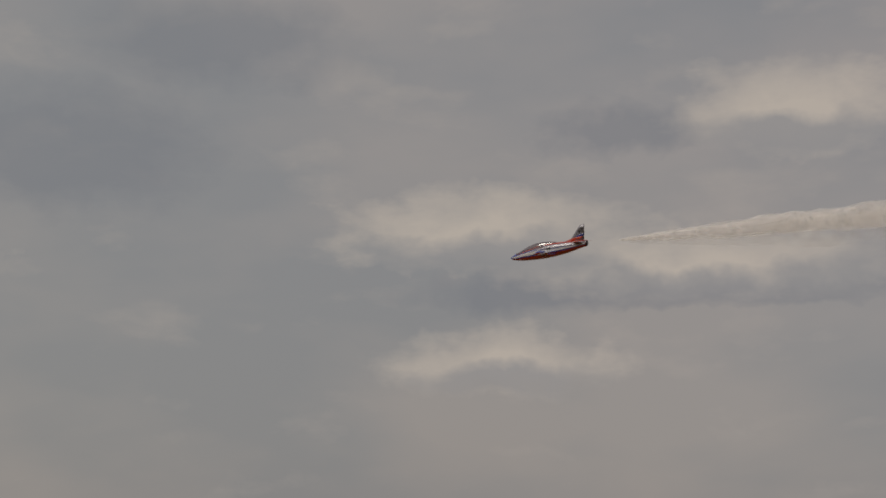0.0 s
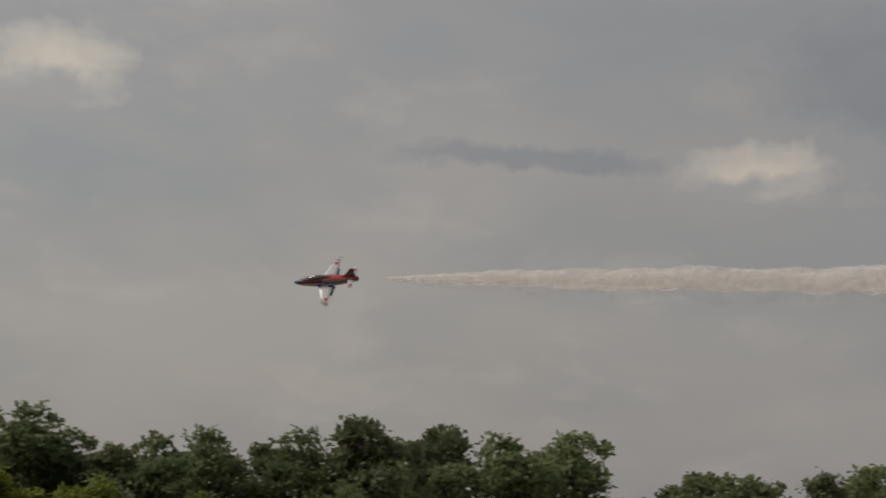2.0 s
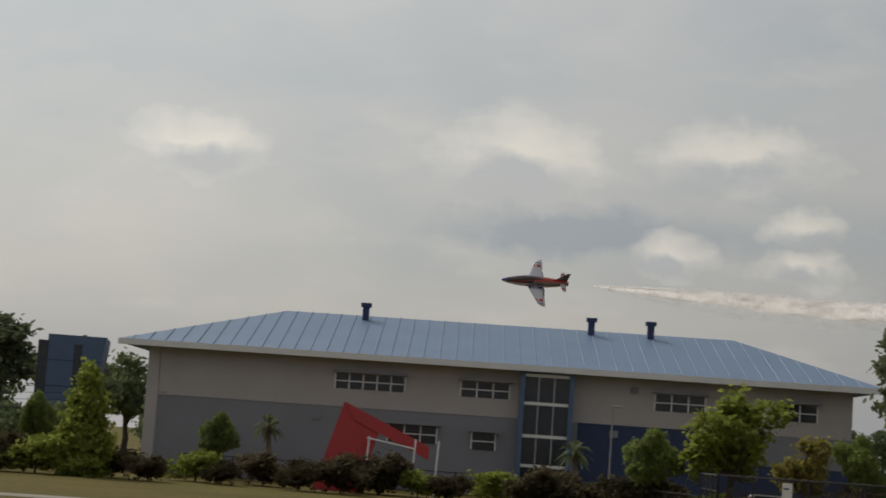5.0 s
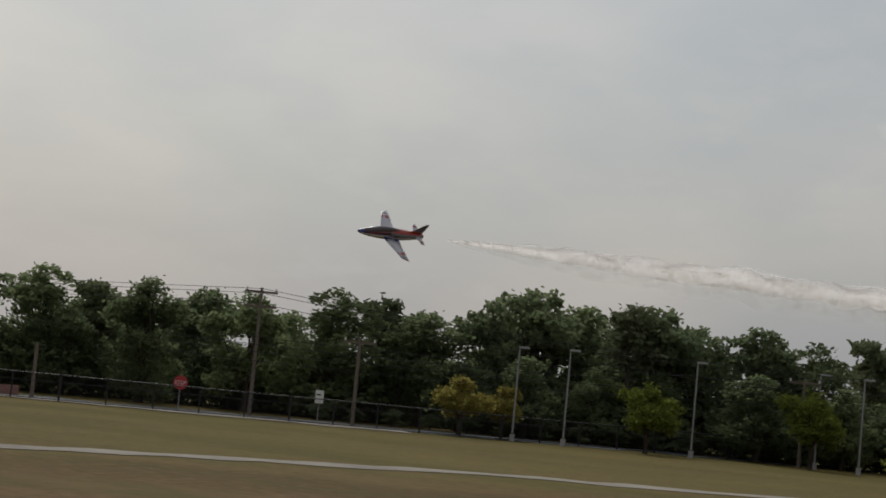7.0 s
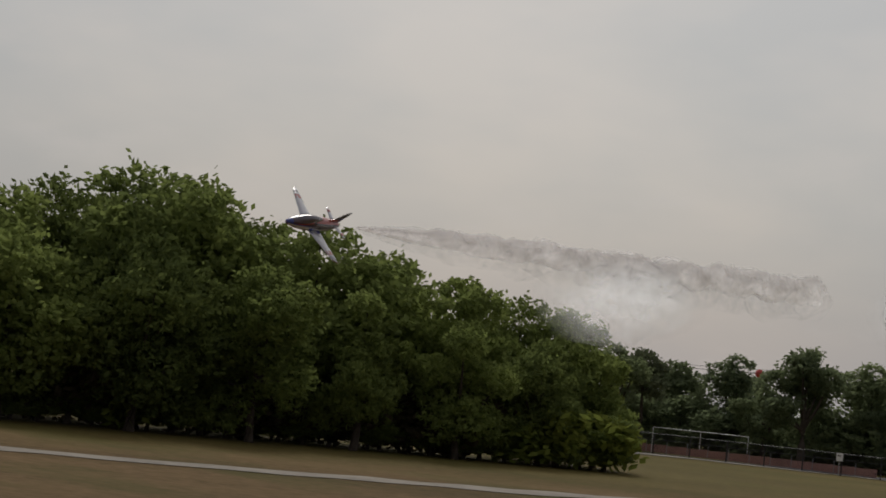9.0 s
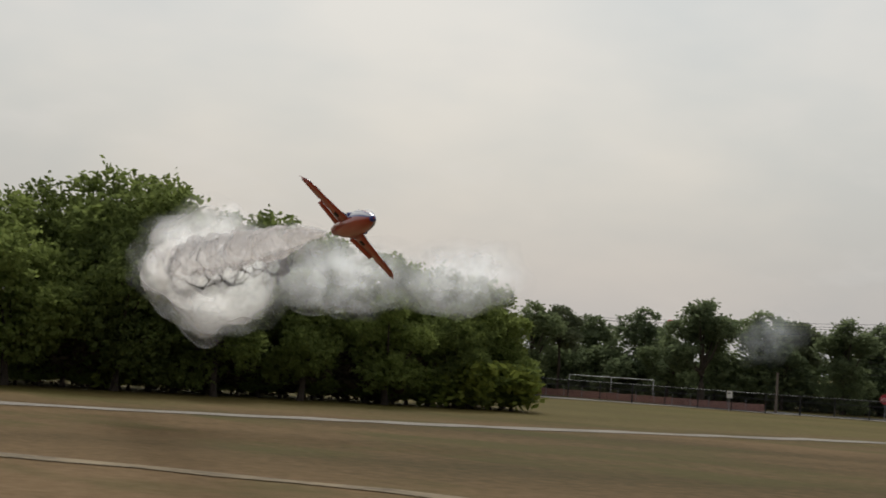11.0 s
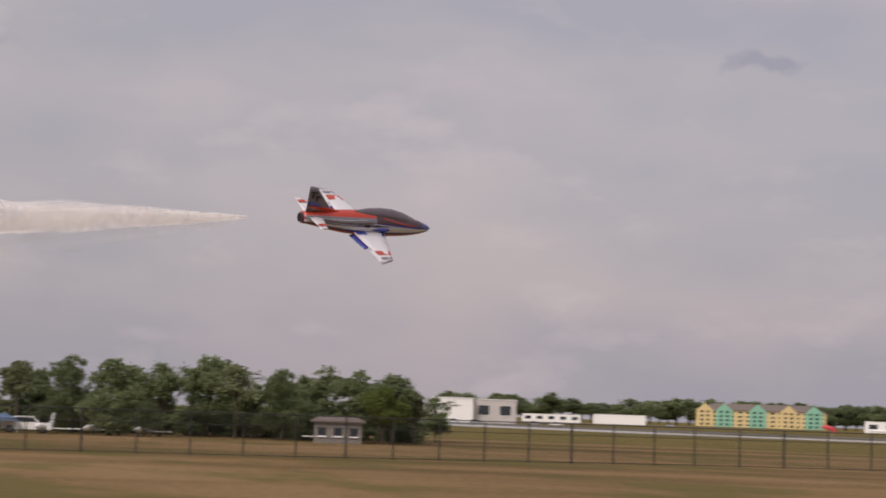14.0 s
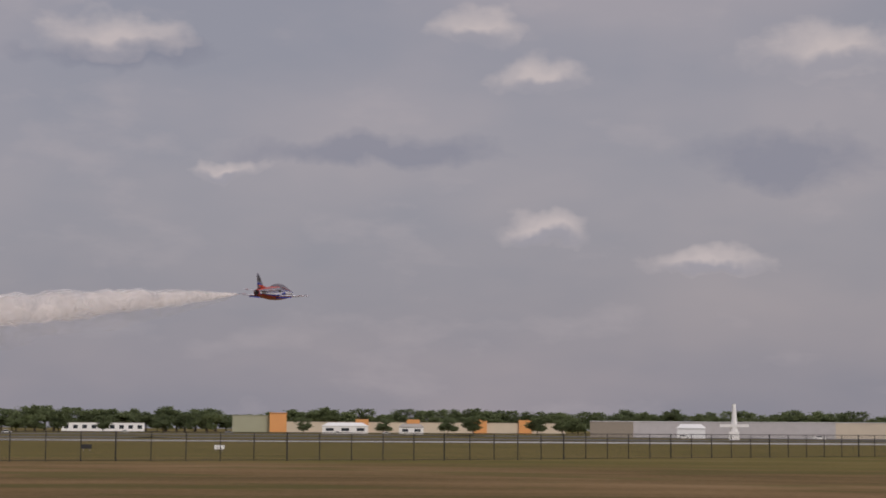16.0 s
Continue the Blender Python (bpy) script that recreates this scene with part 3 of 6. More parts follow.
# heading, distance, height of the trees that make the skyline
WOOD_WEST = [(-44, 176, 6.5), (-42.5, 170, 6.8), (-41, 178, 6.6), (-39.5, 165, 6.4), (-38.7, 168, 6.4), (-37.7, 177, 6.1), (-36.3, 173, 6.8), (-34.7, 166, 7.3), (-33.0, 171, 7.7), (-31.9, 172, 7.0),
             (-30.8, 167, 7.3), (-29.7, 176, 7.3), (-28.6, 168, 7.0), (-26.9, 170, 7.9), (-25.8, 172, 7.9), (-24.9, 171, 7.0), (-23.4, 173, 8.2), (-22.4, 176, 9.2), (-21.4, 179, 8.7),
             (-20.5, 171, 8.7), (-19.8, 174, 8.6), (-18.9, 175, 7.7), (-17.6, 172, 8.0), (-16.5, 171, 7.2), (-15.1, 180, 8.2), (-14.1, 175, 7.5)]
WOOD_MID = [(-13.2, 186, 8.2), (-12.1, 185, 9.9), (-11.0, 189, 8.7), (-9.6, 182, 9.7), (-8.2, 210, 9.8), (11.3, 205, 9.8), (12.4, 200, 9.6), (13.4, 172, 10.6),
            (13.7, 160, 10.6), (14.6, 164, 11.5), (15.8, 159, 12.1), (17.3, 166, 12.5), (19.2, 166, 13.5), (20.7, 159, 13.3), (21.6, 167, 12.5), (23.3, 185, 12.4), (24.7, 185, 13.0), (26.4, 187, 11.6), (27.4, 182, 11.4)]
WOOD_NORTH = [(28.8, 192, 14.6), (33.2, 184, 12.7), (34.4, 186, 12.6), (36.0, 190, 11.0), (37.0, 189, 11.6), (38.1, 185, 11.9), (39.2, 190, 12.1), (40.5, 186, 11.8), (41.4, 187, 10.5), (42.3, 184, 9.4),
              (43.2, 186, 10.2), (44.4, 181, 10.5), (45.7, 186, 10.3), (46.5, 184, 10.9), (47.8, 183, 11.8), (49.6, 189, 12.3), (50.9, 183, 11.3), (52.7, 188, 12.2), (54.0, 178, 7.3),
              (55.3, 187, 9.6), (56.2, 183, 9.2), (58.1, 184, 10.0), (59.2, 188, 10.6)]
WOOD_EAST = [(60.9, 182, 9.4), (62.0, 182, 9.1), (63.5, 170, 9.7), (64.8, 175, 8.7), (65.7, 172, 7.7), (66.7, 172, 7.3), (67.9, 172, 9.1), (69.0, 183, 7.9), (70.5, 171, 7.9), (71.6, 174, 7.2), (72.7, 177, 6.6),
             (74.2, 183, 6.5), (75.4, 184, 5.7), (76.7, 180, 6.1), (78.1, 172, 5.6), (79.4, 168, 5.4), (81.2, 170, 5.8), (82.1, 170, 5.9), (83.6, 170, 5.6), (84.9, 167, 6.6), (86.1, 168, 6.3)]
WOOD_SOUTH_EAST = [(87.4, 168, 6.1), (88.6, 168, 6.8), (90.0, 165, 6.3), (91.7, 166, 6.0), (93.3, 160, 6.0), (95.0, 165, 6.8), (96.2, 159, 6.5), (97.8, 162, 6.3), (99.3, 169, 7.2), (100.2, 163, 6.6),
                   (101.7, 163, 6.2), (103.1, 172, 6.7), (104.2, 163, 6.2), (105.3, 163, 6.0), (106.0, 163, 4.6)]


def woods():
    rng = random.Random(21)
    for stand in (WOOD_WEST, WOOD_MID, WOOD_NORTH, WOOD_EAST, WOOD_SOUTH_EAST):
        for i, (az, d, h) in enumerate(stand):
            tall = stand in (WOOD_NORTH, WOOD_MID) and i % 3 == 0
            kind = rng.choice(("pine_a", "pine_b") if tall or i % 5 == 4 else ("wood_a", "wood_b", "wood_c"))
            plant(kind, az, d * 0.95, h * (1.13 if az < -33 else 1.06 if 33 < az < 48 else 1.03), rng.uniform(0.95, 1.25), group="trees of the far wood")
    # the wood's lower edge, in front and between
    az = -47.0
    while az < 106.5:
        d = 161 if az < -8 else (198 if az < 13.5 else 170) if az < 60 else 160
        h = 5.0 if az < -8 else 7.5 if az < 60 else 4.6
        if 21 < az < 35:
            d += 14
        plant(rng.choice(("wood_a", "wood_b")), az, d + rng.uniform(-3, 4), h * rng.uniform(0.8, 1.1), rng.uniform(1.0, 1.35), group="trees of the wood's edge")
        az += rng.uniform(1.3, 2.0)
    # undergrowth that closes the wood below the crowns
    az = -47.0
    while az < 106:
        if not -9 < az < 13.4:
            d = 163 if az < -8 else 172 if az < 60 else 162
            if 21 < az < 35:
                d = 184
            plant("shrub", az, d + rng.uniform(-2, 5), rng.uniform(3.0, 4.6) if az < 60 else rng.uniform(2.4, 3.6), rng.uniform(1.3, 1.8), group="undergrowth of the wood")
        az += rng.uniform(0.8, 1.2)
    # a second rank behind closes the gaps of the skyline
    for stand in (WOOD_WEST, WOOD_MID, WOOD_NORTH, WOOD_EAST, WOOD_SOUTH_EAST):
        for az, d, h in stand[::2]:
            plant(rng.choice(("far_a", "far_b")), az + 0.7, d + 6, h * 0.97, rng.uniform(1.0, 1.2), group="trees of the far wood")


woods()


def thicket():
    """The dense thicket that stands out into the airfield."""
    rng = random.Random(31)
    for az, d, h in [(-62, 112, 9.5), (-59.5, 108, 10.2), (-57, 110, 9.6), (-54.8, 106, 9.9), (-52.6, 109, 10.1), (-50.8, 108, 10.9), (-49.5, 109, 10.7), (-48.3, 110, 9.2), (-46.8, 109, 9.3), (-45.2, 112, 8.6),
                     (-43.6, 111, 7.8), (-42.2, 113, 7.3), (-41.1, 115, 7.1), (-58, 101, 7), (-55.5, 100, 7.2), (-53, 101.5, 7.4), (-50.3, 102.5, 7.6), (-47.8, 103.5, 7.0), (-45.6, 105.5, 6.4),
                     (-43.4, 107.5, 5.8), (-41.6, 110, 5.4), (-40.3, 114, 5.0)]:
        plant(rng.choice(("thicket_a", "thicket_b")), az, d, h * 1.02, rng.uniform(0.95, 1.15), group="thicket beside the airfield")
    for az, d, h in [(-49.6, 113, 10.6), (-49.1, 113, 10.2), (-47.9, 113, 9.9), (-47.2, 113, 9.5), (-46.2, 113, 9.6), (-41.8, 114, 7.4), (-41.3, 114, 7.0)]:
        plant("sprig", az, d, h, 1.0, group="saplings in the thicket")
    az = -60
    while az < -40:
        plant(rng.choice(("bush", "green_bush", "thicket_b")), az, 99 + (az + 60) * 0.62, rng.uniform(2.0, 3.6), 1.4, group="thicket skirt")
        az += 0.7
    az = -61.0
    while az < -39.8:
        plant("thicket_b", az, 98 + (az + 60) * 0.66, rng.uniform(1.6, 2.8), 1.7, group="thicket skirt")
        az += 0.55


thicket()


def garden_trees():
    for az, d, h, kind, k in [(30.3, 150, 14.7, "oak_a", 1.05), (32.1, 153, 11.4, "oak_b", 0.9), (28.9, 153, 10.4, "oak_b", 0.85), (14.2, 150, 10.2, "oak_a", 0.9), (16.4, 149, 10.4, "oak_b", 1.1),
                              (18.9, 151, 12.3, "oak_a", 0.95), (20.9, 149, 12.2, "oak_b", 1.0), (22.9, 153, 11.2, "oak_b", 1.0), (25.0, 156, 11.3, "oak_a", 0.9), (13.0, 154, 8.2, "oak_b", 0.9),
                              (33.3, 157, 6.6, "oak_b", 0.75), (34.9, 168, 7.4, "lime_a", 1.0), (40.0, 165, 7.6, "lime_a", 1.25), (42.3, 166, 7.0, "lime_a", 1.2), (37.9, 179, 8.6, "gold_a", 1.0), (44.4, 168, 6.4, "lime_a", 1.1), (45.4, 174, 8.0, "oak_b", 0.9),
                              (9.45, 150, 11.5, "pine_a", 0.85), (5.95, 146, 6.9, "lime_a", 1.0), (4.4, 147, 5.0, "oak_b", 0.8), (7.6, 152, 5.0, "gold_a", 0.9), (8.6, 149, 5.4, "oak_b", 0.7),
                              (-24.0, 153, 3.5, "gold_a", 1.2), (-23.1, 154, 3.2, "gold_a", 1.0), (-20.1, 153, 3.9, "lime_a", 1.15), (-16.7, 154, 4.4, "lime_a", 1.1), (-12.7, 155, 3.9, "lime_a", 1.0),
                              (-10.9, 156, 4.3, "gold_a", 1.0), (-8.4, 158, 4.9, "oak_b", 0.55), (-14.55, 154, 5.3, "cone", 1.2), (-7.2, 150, 6.7, "cone", 1.0), (-4.6, 158, 4.4, "oak_b", 0.7)]:
        plant(kind, az, d, h * (0.94 if kind.startswith("oak") else 1.0), k)
    rng = random.Random(8)
    az = -12.0
    while az < 13:
        if not 5.0 < az < 5.6:
            plant(rng.choice(("bush", "bush", "green_bush")), az, 151 + rng.uniform(-4, 3) - max(0, az - 3) * 0.6, rng.uniform(1.5, 2.7), 1.3, group="scrub along the verge")
        az += rng.uniform(0.55, 0.9)
    for az, d, h in [(97.5, 150, 3.0), (92, 152, 2.6), (70, 160, 3.4), (68.6, 158, 4.0), (66.4, 158, 3.4), (45.9, 156, 3.5)]:
        plant("wood_b", az, d, h, 1.2)


garden_trees()


def palm(az, d, height):
    rng = random.Random(round(az * 7))
    ob = thing("palm_tree", facing(az, d), "cabbage palm with a rough grey trunk", "palm", "palms by the pavilion")
    part("trunk", tube([(0, 0, -0.1), (0.1, 0, height * 0.5), (0, 0.05, height * 0.85)], [0.22, 0.17, 0.2], 8), M["timber"], ob)
    bm = bmesh.new()
    c = Vector((0, 0.05, height * 0.85))
    for i in range(34):
        a, e = i * 2.4, rng.uniform(-0.7, 1.1)
        d0 = Vector((math.cos(a) * math.cos(e), math.sin(a) * math.cos(e), math.sin(e)))
        side = d0.cross(Vector((0, 0, 1))).normalized() * 0.16
        p1, p2 = c + d0 * 0.7, c + d0 * 1.25 - Vector((0, 0, 0.4))
        vs = [bm.verts.new(p) for p in (c, p1 + side, p2, p1 - side)]
        bm.faces.new(vs)
    part("fronds", bm, M["pine"], ob, "drooping green fan fronds")


for az, d, h in ((37.4, 150, 4.4), (39.0, 150, 3.8), (26.2, 146, 3.6), (2.9, 155, 3.6), (-3.6, 160, 4.0)):
    palm(az, d, h)


# ---- the long building ----
def long_building():
    ob = thing("long_building", facing(0.9, 166) @ Matrix.Scale(0.884, 4), "long pale two-storey building with a blue metal hip roof", "building")
    part("wall", box((-24, 26.5, 0, 22, 5.6, 9.1), (-24, -23.2, -0.12, 0, 0, 9.1)), M["render"], ob, "pale rendered upper wall")
    part("lower_wall", box((-23.2, 7, 0.05, 22, 0, 5.6), (19, 26.5, 0.05, 22, 3.4, 5.6)), M["greyband"], ob, "grey rendered lower wall")
    part("base_wall", box((7, 26.4, 0.1, 22, 0, 3.4), (7, 19, 0.08, 22, 3.4, 5.6)), M["bluewall"], ob, "dark blue base wall")
    part("roof", hip_roof(-26, 28.5, -1.6, 24, 9.35, 13.0, -15.5, 19.5), M["roofblue"], ob, "blue standing-seam metal roof")
    for i in range(46):
        x = -25 + i * 1.15
        t0 = min(1.0, max(0.0, (x + 26) / 10.5 if x < -15.5 else (28.5 - x) / 9.0 if x > 19.5 else 1.0))
        part("roof_seam", tube([(x, -1.6, 9.38), (x, -1.6 + 12.8 * t0, 9.38 + 3.65 * t0)], 0.035, 4), M["roofblue"], ob)
    part("fascia", box((-26, 28.5, -1.66, -1.58, 8.95, 9.38)), M["white"], ob, "white eaves fascia")
    for x in (-9.5, 8.0, 12.6):
        v = part("roof_vent", box((x, x + 0.5, 9.6, 10.1, 12.6, 13.7), (x - 0.15, x + 0.65, 9.5, 10.2, 13.6, 13.9)), M["bluewall"], ob)
    for x0, x1, z0, z1 in [(-10.5, -5.5, 6.9, 8.0), (-1.5, 2.0, 6.9, 8.0), (12.4, 16.0, 6.8, 8.0), (21.5, 24.0, 6.7, 7.9), (-6.5, -3.0, 3.4, 4.6), (-0.5, 1.2, 3.2, 4.4)]:
        w = part("window", box((x0, x1, -0.02, 0.1, z0, z1)), M["glass"], ob)
        n = int((x1 - x0) / 0.9)
        for k in range(n + 1):
            x = x0 + (x1 - x0) * k / n
            part("window_bar", box((x - 0.05, x + 0.05, -0.08, -0.02, z0, z1)), M["white"], w)
        part("window_bar", box((x0, x1, -0.08, -0.021, (z0 + z1) / 2 - 0.04, (z0 + z1) / 2 + 0.04)), M["white"], w)
        part("canopy", box((x0 - 0.2, x1 + 0.2, -0.7, 0, z1 + 0.05, z1 + 0.2)), M["greyband"], w)
    for x, z in [(4.8, 7.6), (5.0, 4.7), (9.3, 4.7), (10.6, 7.9), (18.4, 7.5), (-12, 4.6)]:
        part("louvre", box((x, x + 0.6, -0.05, 0.05, z, z + 0.5)), M["greyband"], ob)
    part("panel", box((17.2, 20.2, -0.03, 0.06, 4.6, 6.9)), M["greyband"], ob, "blue-grey cladding panel")
    bay = part("glass_bay", box((3.0, 6.2, -0.9, 0.2, 0, 8.9)), M["glass"], ob, "glazed stair bay")
    for x in (2.7, 6.2):
        part("pillar", box((x, x + 0.35, -1.2, 0, 0, 9.2)), M["towerblue"], bay)
    for z in (2.2, 4.3, 6.6, 8.6):
        part("transom", box((3.0, 6.2, -1.0, -0.9, z, z + 0.22)), M["white"], bay)
    for x in (4.0, 5.1):
        part("mullion", box((x, x + 0.1, -0.98, -0.9, 0, 8.9)), M["steel"], bay)


long_building()


def blue_tower(az, d, w, h):
    ob = thing("stair_tower", facing(az, d), "slate-blue clad stair tower with a slanted side", "tower", "blue stair towers")
    s = 0.12 * h
    part("shaft", solid([(-w / 2, 0, 0), (w / 2 - s, 0, 0), (w / 2 - s, 6, 0), (-w / 2, 6, 0), (-w / 2, 0, h), (w / 2, 0, h), (w / 2, 6, h), (-w / 2, 6, h)],
                        ((3, 2, 1, 0), (4, 5, 6, 7), (0, 1, 5, 4), (1, 2, 6, 5), (2, 3, 7, 6), (3, 0, 4, 7))), M["towerblue"], ob)
    part("slot_window", box((-0.15, 0.35, -0.04, 0.1, h * 0.3, h * 0.93)), M["glass"], ob)
    part("side_window", box((-w / 2 - 0.6, -w / 2 + 0.05, -0.04, 0.6, 0, h * 0.95)), M["glass"], ob)
    for k in range(1, 5):
        part("joint", box((-w / 2, w / 2 - s * (1 - k / 5), -0.012, 0.02, h * k / 5, h * k / 5 + 0.05)), M["bluewall"], ob)


blue_tower(10.8, 166, 3.0, 8.5)
blue_tower(-8.0, 170, 3.7, 8.4)


def red_porch():
    ob = thing("entrance_sculpture", facing(-1.4, 154) @ Matrix.Scale(0.93, 4), "red slanted entrance wall with white posts", "porch")
    part("wall", solid([(-3.3, 0, 0), (-0.6, 0, 0), (0.6, 0, 3.9), (-1.7, 0, 5.4), (-3.3, 0.4, 0), (-0.6, 0.4, 0), (0.6, 0.4, 3.9), (-1.7, 0.4, 5.4)],
                       ((0, 1, 2, 3), (7, 6, 5, 4), (0, 4, 5, 1), (1, 5, 6, 2), (2, 6, 7, 3), (3, 7, 4, 0))), M["red"], ob)
    part("beam", solid([(-1.7, -0.1, 5.4), (3.6, -0.1, 3.0), (3.6, -0.1, 2.2), (-1.0, -0.1, 4.3), (-1.7, 0.5, 5.4), (3.6, 0.5, 3.0), (3.6, 0.5, 2.2), (-1.0, 0.5, 4.3)],
                       ((0, 1, 2, 3), (7, 6, 5, 4), (0, 4, 5, 1), (1, 5, 6, 2), (2, 6, 7, 3), (3, 7, 4, 0))), M["red"], ob)
    for x in (-0.2, 2.6, 4.0):
        part("post", tube([(x, -0.5, 0), (x + 0.15, -0.5, 3.4)], 0.07, 6), M["white"], ob)
    part("rail", tube([(-0.2, -0.5, 3.3), (2.8, -0.5, 2.8)], 0.06, 6), M["white"], ob)


red_porch()


def block(name, label, az0, az1, d, h, wall, roof=None, rise=0.0, depth=10.0, windows=0, storeys=1, door="", stripe="", category="building", group=""):
    """A plain building between two headings: walls, a pitched or flat roof, window boxes, and a door panel that paints
    an opening's shade.
    """
    mid = (az0 + az1) / 2
    w = d * math.tan(radians((az1 - az0) / 2))
    ob = thing(name, facing(mid, d), label, category, group)
    part("wall", box((-w, w, 0, depth, 0, h)), M[wall], ob)
    t = max(0.15, h * 0.03)
    if rise:
        part("roof", hip_roof(-w - t * 2, w + t * 2, -t * 2, depth + t * 2, h + t, h + rise, -w * 0.75, w * 0.75, t), M[roof], ob)
    else:
        part("roof", box((-w - t, w + t, -t, depth + t, h, h + t)), M[roof or wall], ob)
    for s in range(storeys):
        for k in range(windows):
            x = -w + (k + 0.5) * 2 * w / windows
            z = h * (s + 0.35) / storeys
            ww, wh = w / windows * 0.5, h / storeys * 0.20
            p = part("window", box((x - ww, x + ww, -0.05, 0.1, z, z + wh * 2)), M["glass"], ob)
            part("sill", box((x - ww - 0.05, x + ww + 0.05, -0.15, -0.04, z - 0.12, z)), M["white"], p)
    if door:
        # panel on the solid wall; its near-black paints the opening's shade
        part("door_opening", box((-w * 0.55, w * 0.55, -0.06, 0.2, 0, h * 0.8)), M[door], ob, "wide near-black panel, painted shade of a hangar door opening")
    if stripe:
        part("stripe", box((-w - 0.03, w + 0.03, -0.08, -0.02, h * 0.86, h * 0.97)), M[stripe], ob)
    return ob


block("low_building", "white low building with a red roof stripe", 11.1, 13.0, 176, 5.5, "white", "roofgrey", windows=0, stripe="red")


# ---- the pavilion, shed, hangar and tents ----
def pavilion():
    ob = thing("pavilion", facing(37.3, 165), "open pavilion with a grey hip roof and cupola", "pavilion")
    part("roof", hip_roof(-7.7, 7.7, -0.6, 11.6, 2.85, 4.7, -1.5, 1.5, 0.2), M["roofgrey"], ob, "pale grey shingle hip roof")
    part("eave_trim", box((-7.75, 7.75, -0.68, -0.61, 2.6, 2.82)), M["red"], ob, "red eaves board")
    cup = part("cupola", box((-1.1, 1.1, 4.4, 6.6, 4.5, 5.0)), M["white"], ob, "white cupola")
    part("cupola_roof", hip_roof(-1.7, 1.7, 3.8, 7.2, 5.15, 5.9, -0.2, 0.2, 0.12), M["roofgrey"], cup)
    part("cupola_trim", box((-1.75, 1.75, 3.72, 3.79, 4.98, 5.12)), M["red"], cup)
    part("awning", box((-7.0, 7.0, -0.3, -0.1, 2.0, 2.6)), M["sky_blue"], ob, "blue awning strip")
    part("back_wall", box((-5.4, 7.0, 2.0, 10.5, 0, 2.5)), M["greyband"], ob)
    for x in (-7.0, -5.4, -2.5, 0.5, 3.5, 7.0):
        part("post", tube([(x, 0, 0), (x, 0, 2.6)], 0.12, 8), M["white"], ob)
    for x in (-4.2, -1.2, 2.0, 5.2):
        part("window", box((x, x + 1.5, 1.95, 2.05, 0.9, 2.0)), M["glass"], ob)


pavilion()


def shed():
    ob = thing("shed", facing(42.4, 160), "small white storage shed with a low gable", "shed")
    part("wall", box((-2.1, 2.1, 0, 3, 0, 2.25)), M["white"], ob)
    part("roof", solid([(-2.3, -0.2, 2.25), (2.3, -0.2, 2.25), (2.3, 3.2, 2.25), (-2.3, 3.2, 2.25), (-0.2, -0.2, 2.55), (-0.2, 3.2, 2.55)],
                       ((0, 1, 4), (1, 2, 5, 4), (2, 3, 5), (3, 0, 4, 5), (3, 2, 1, 0))), M["canvas"], ob)
    for i in range(5):
        part("panel_joint", box((-2.0 + i, -1.94 + i, -0.02, 0.02, 0.1, 2.2)), M["steel"], ob)


shed()


def lettering(parent, x0, y, z, widths, height, material):
    """Writing too small to read, as bars."""
    x = x0
    for w in widths:
        part("lettering", box((x, x + w, y - 0.02, y, z, z + height)), material, parent)
        x += w + 0.18


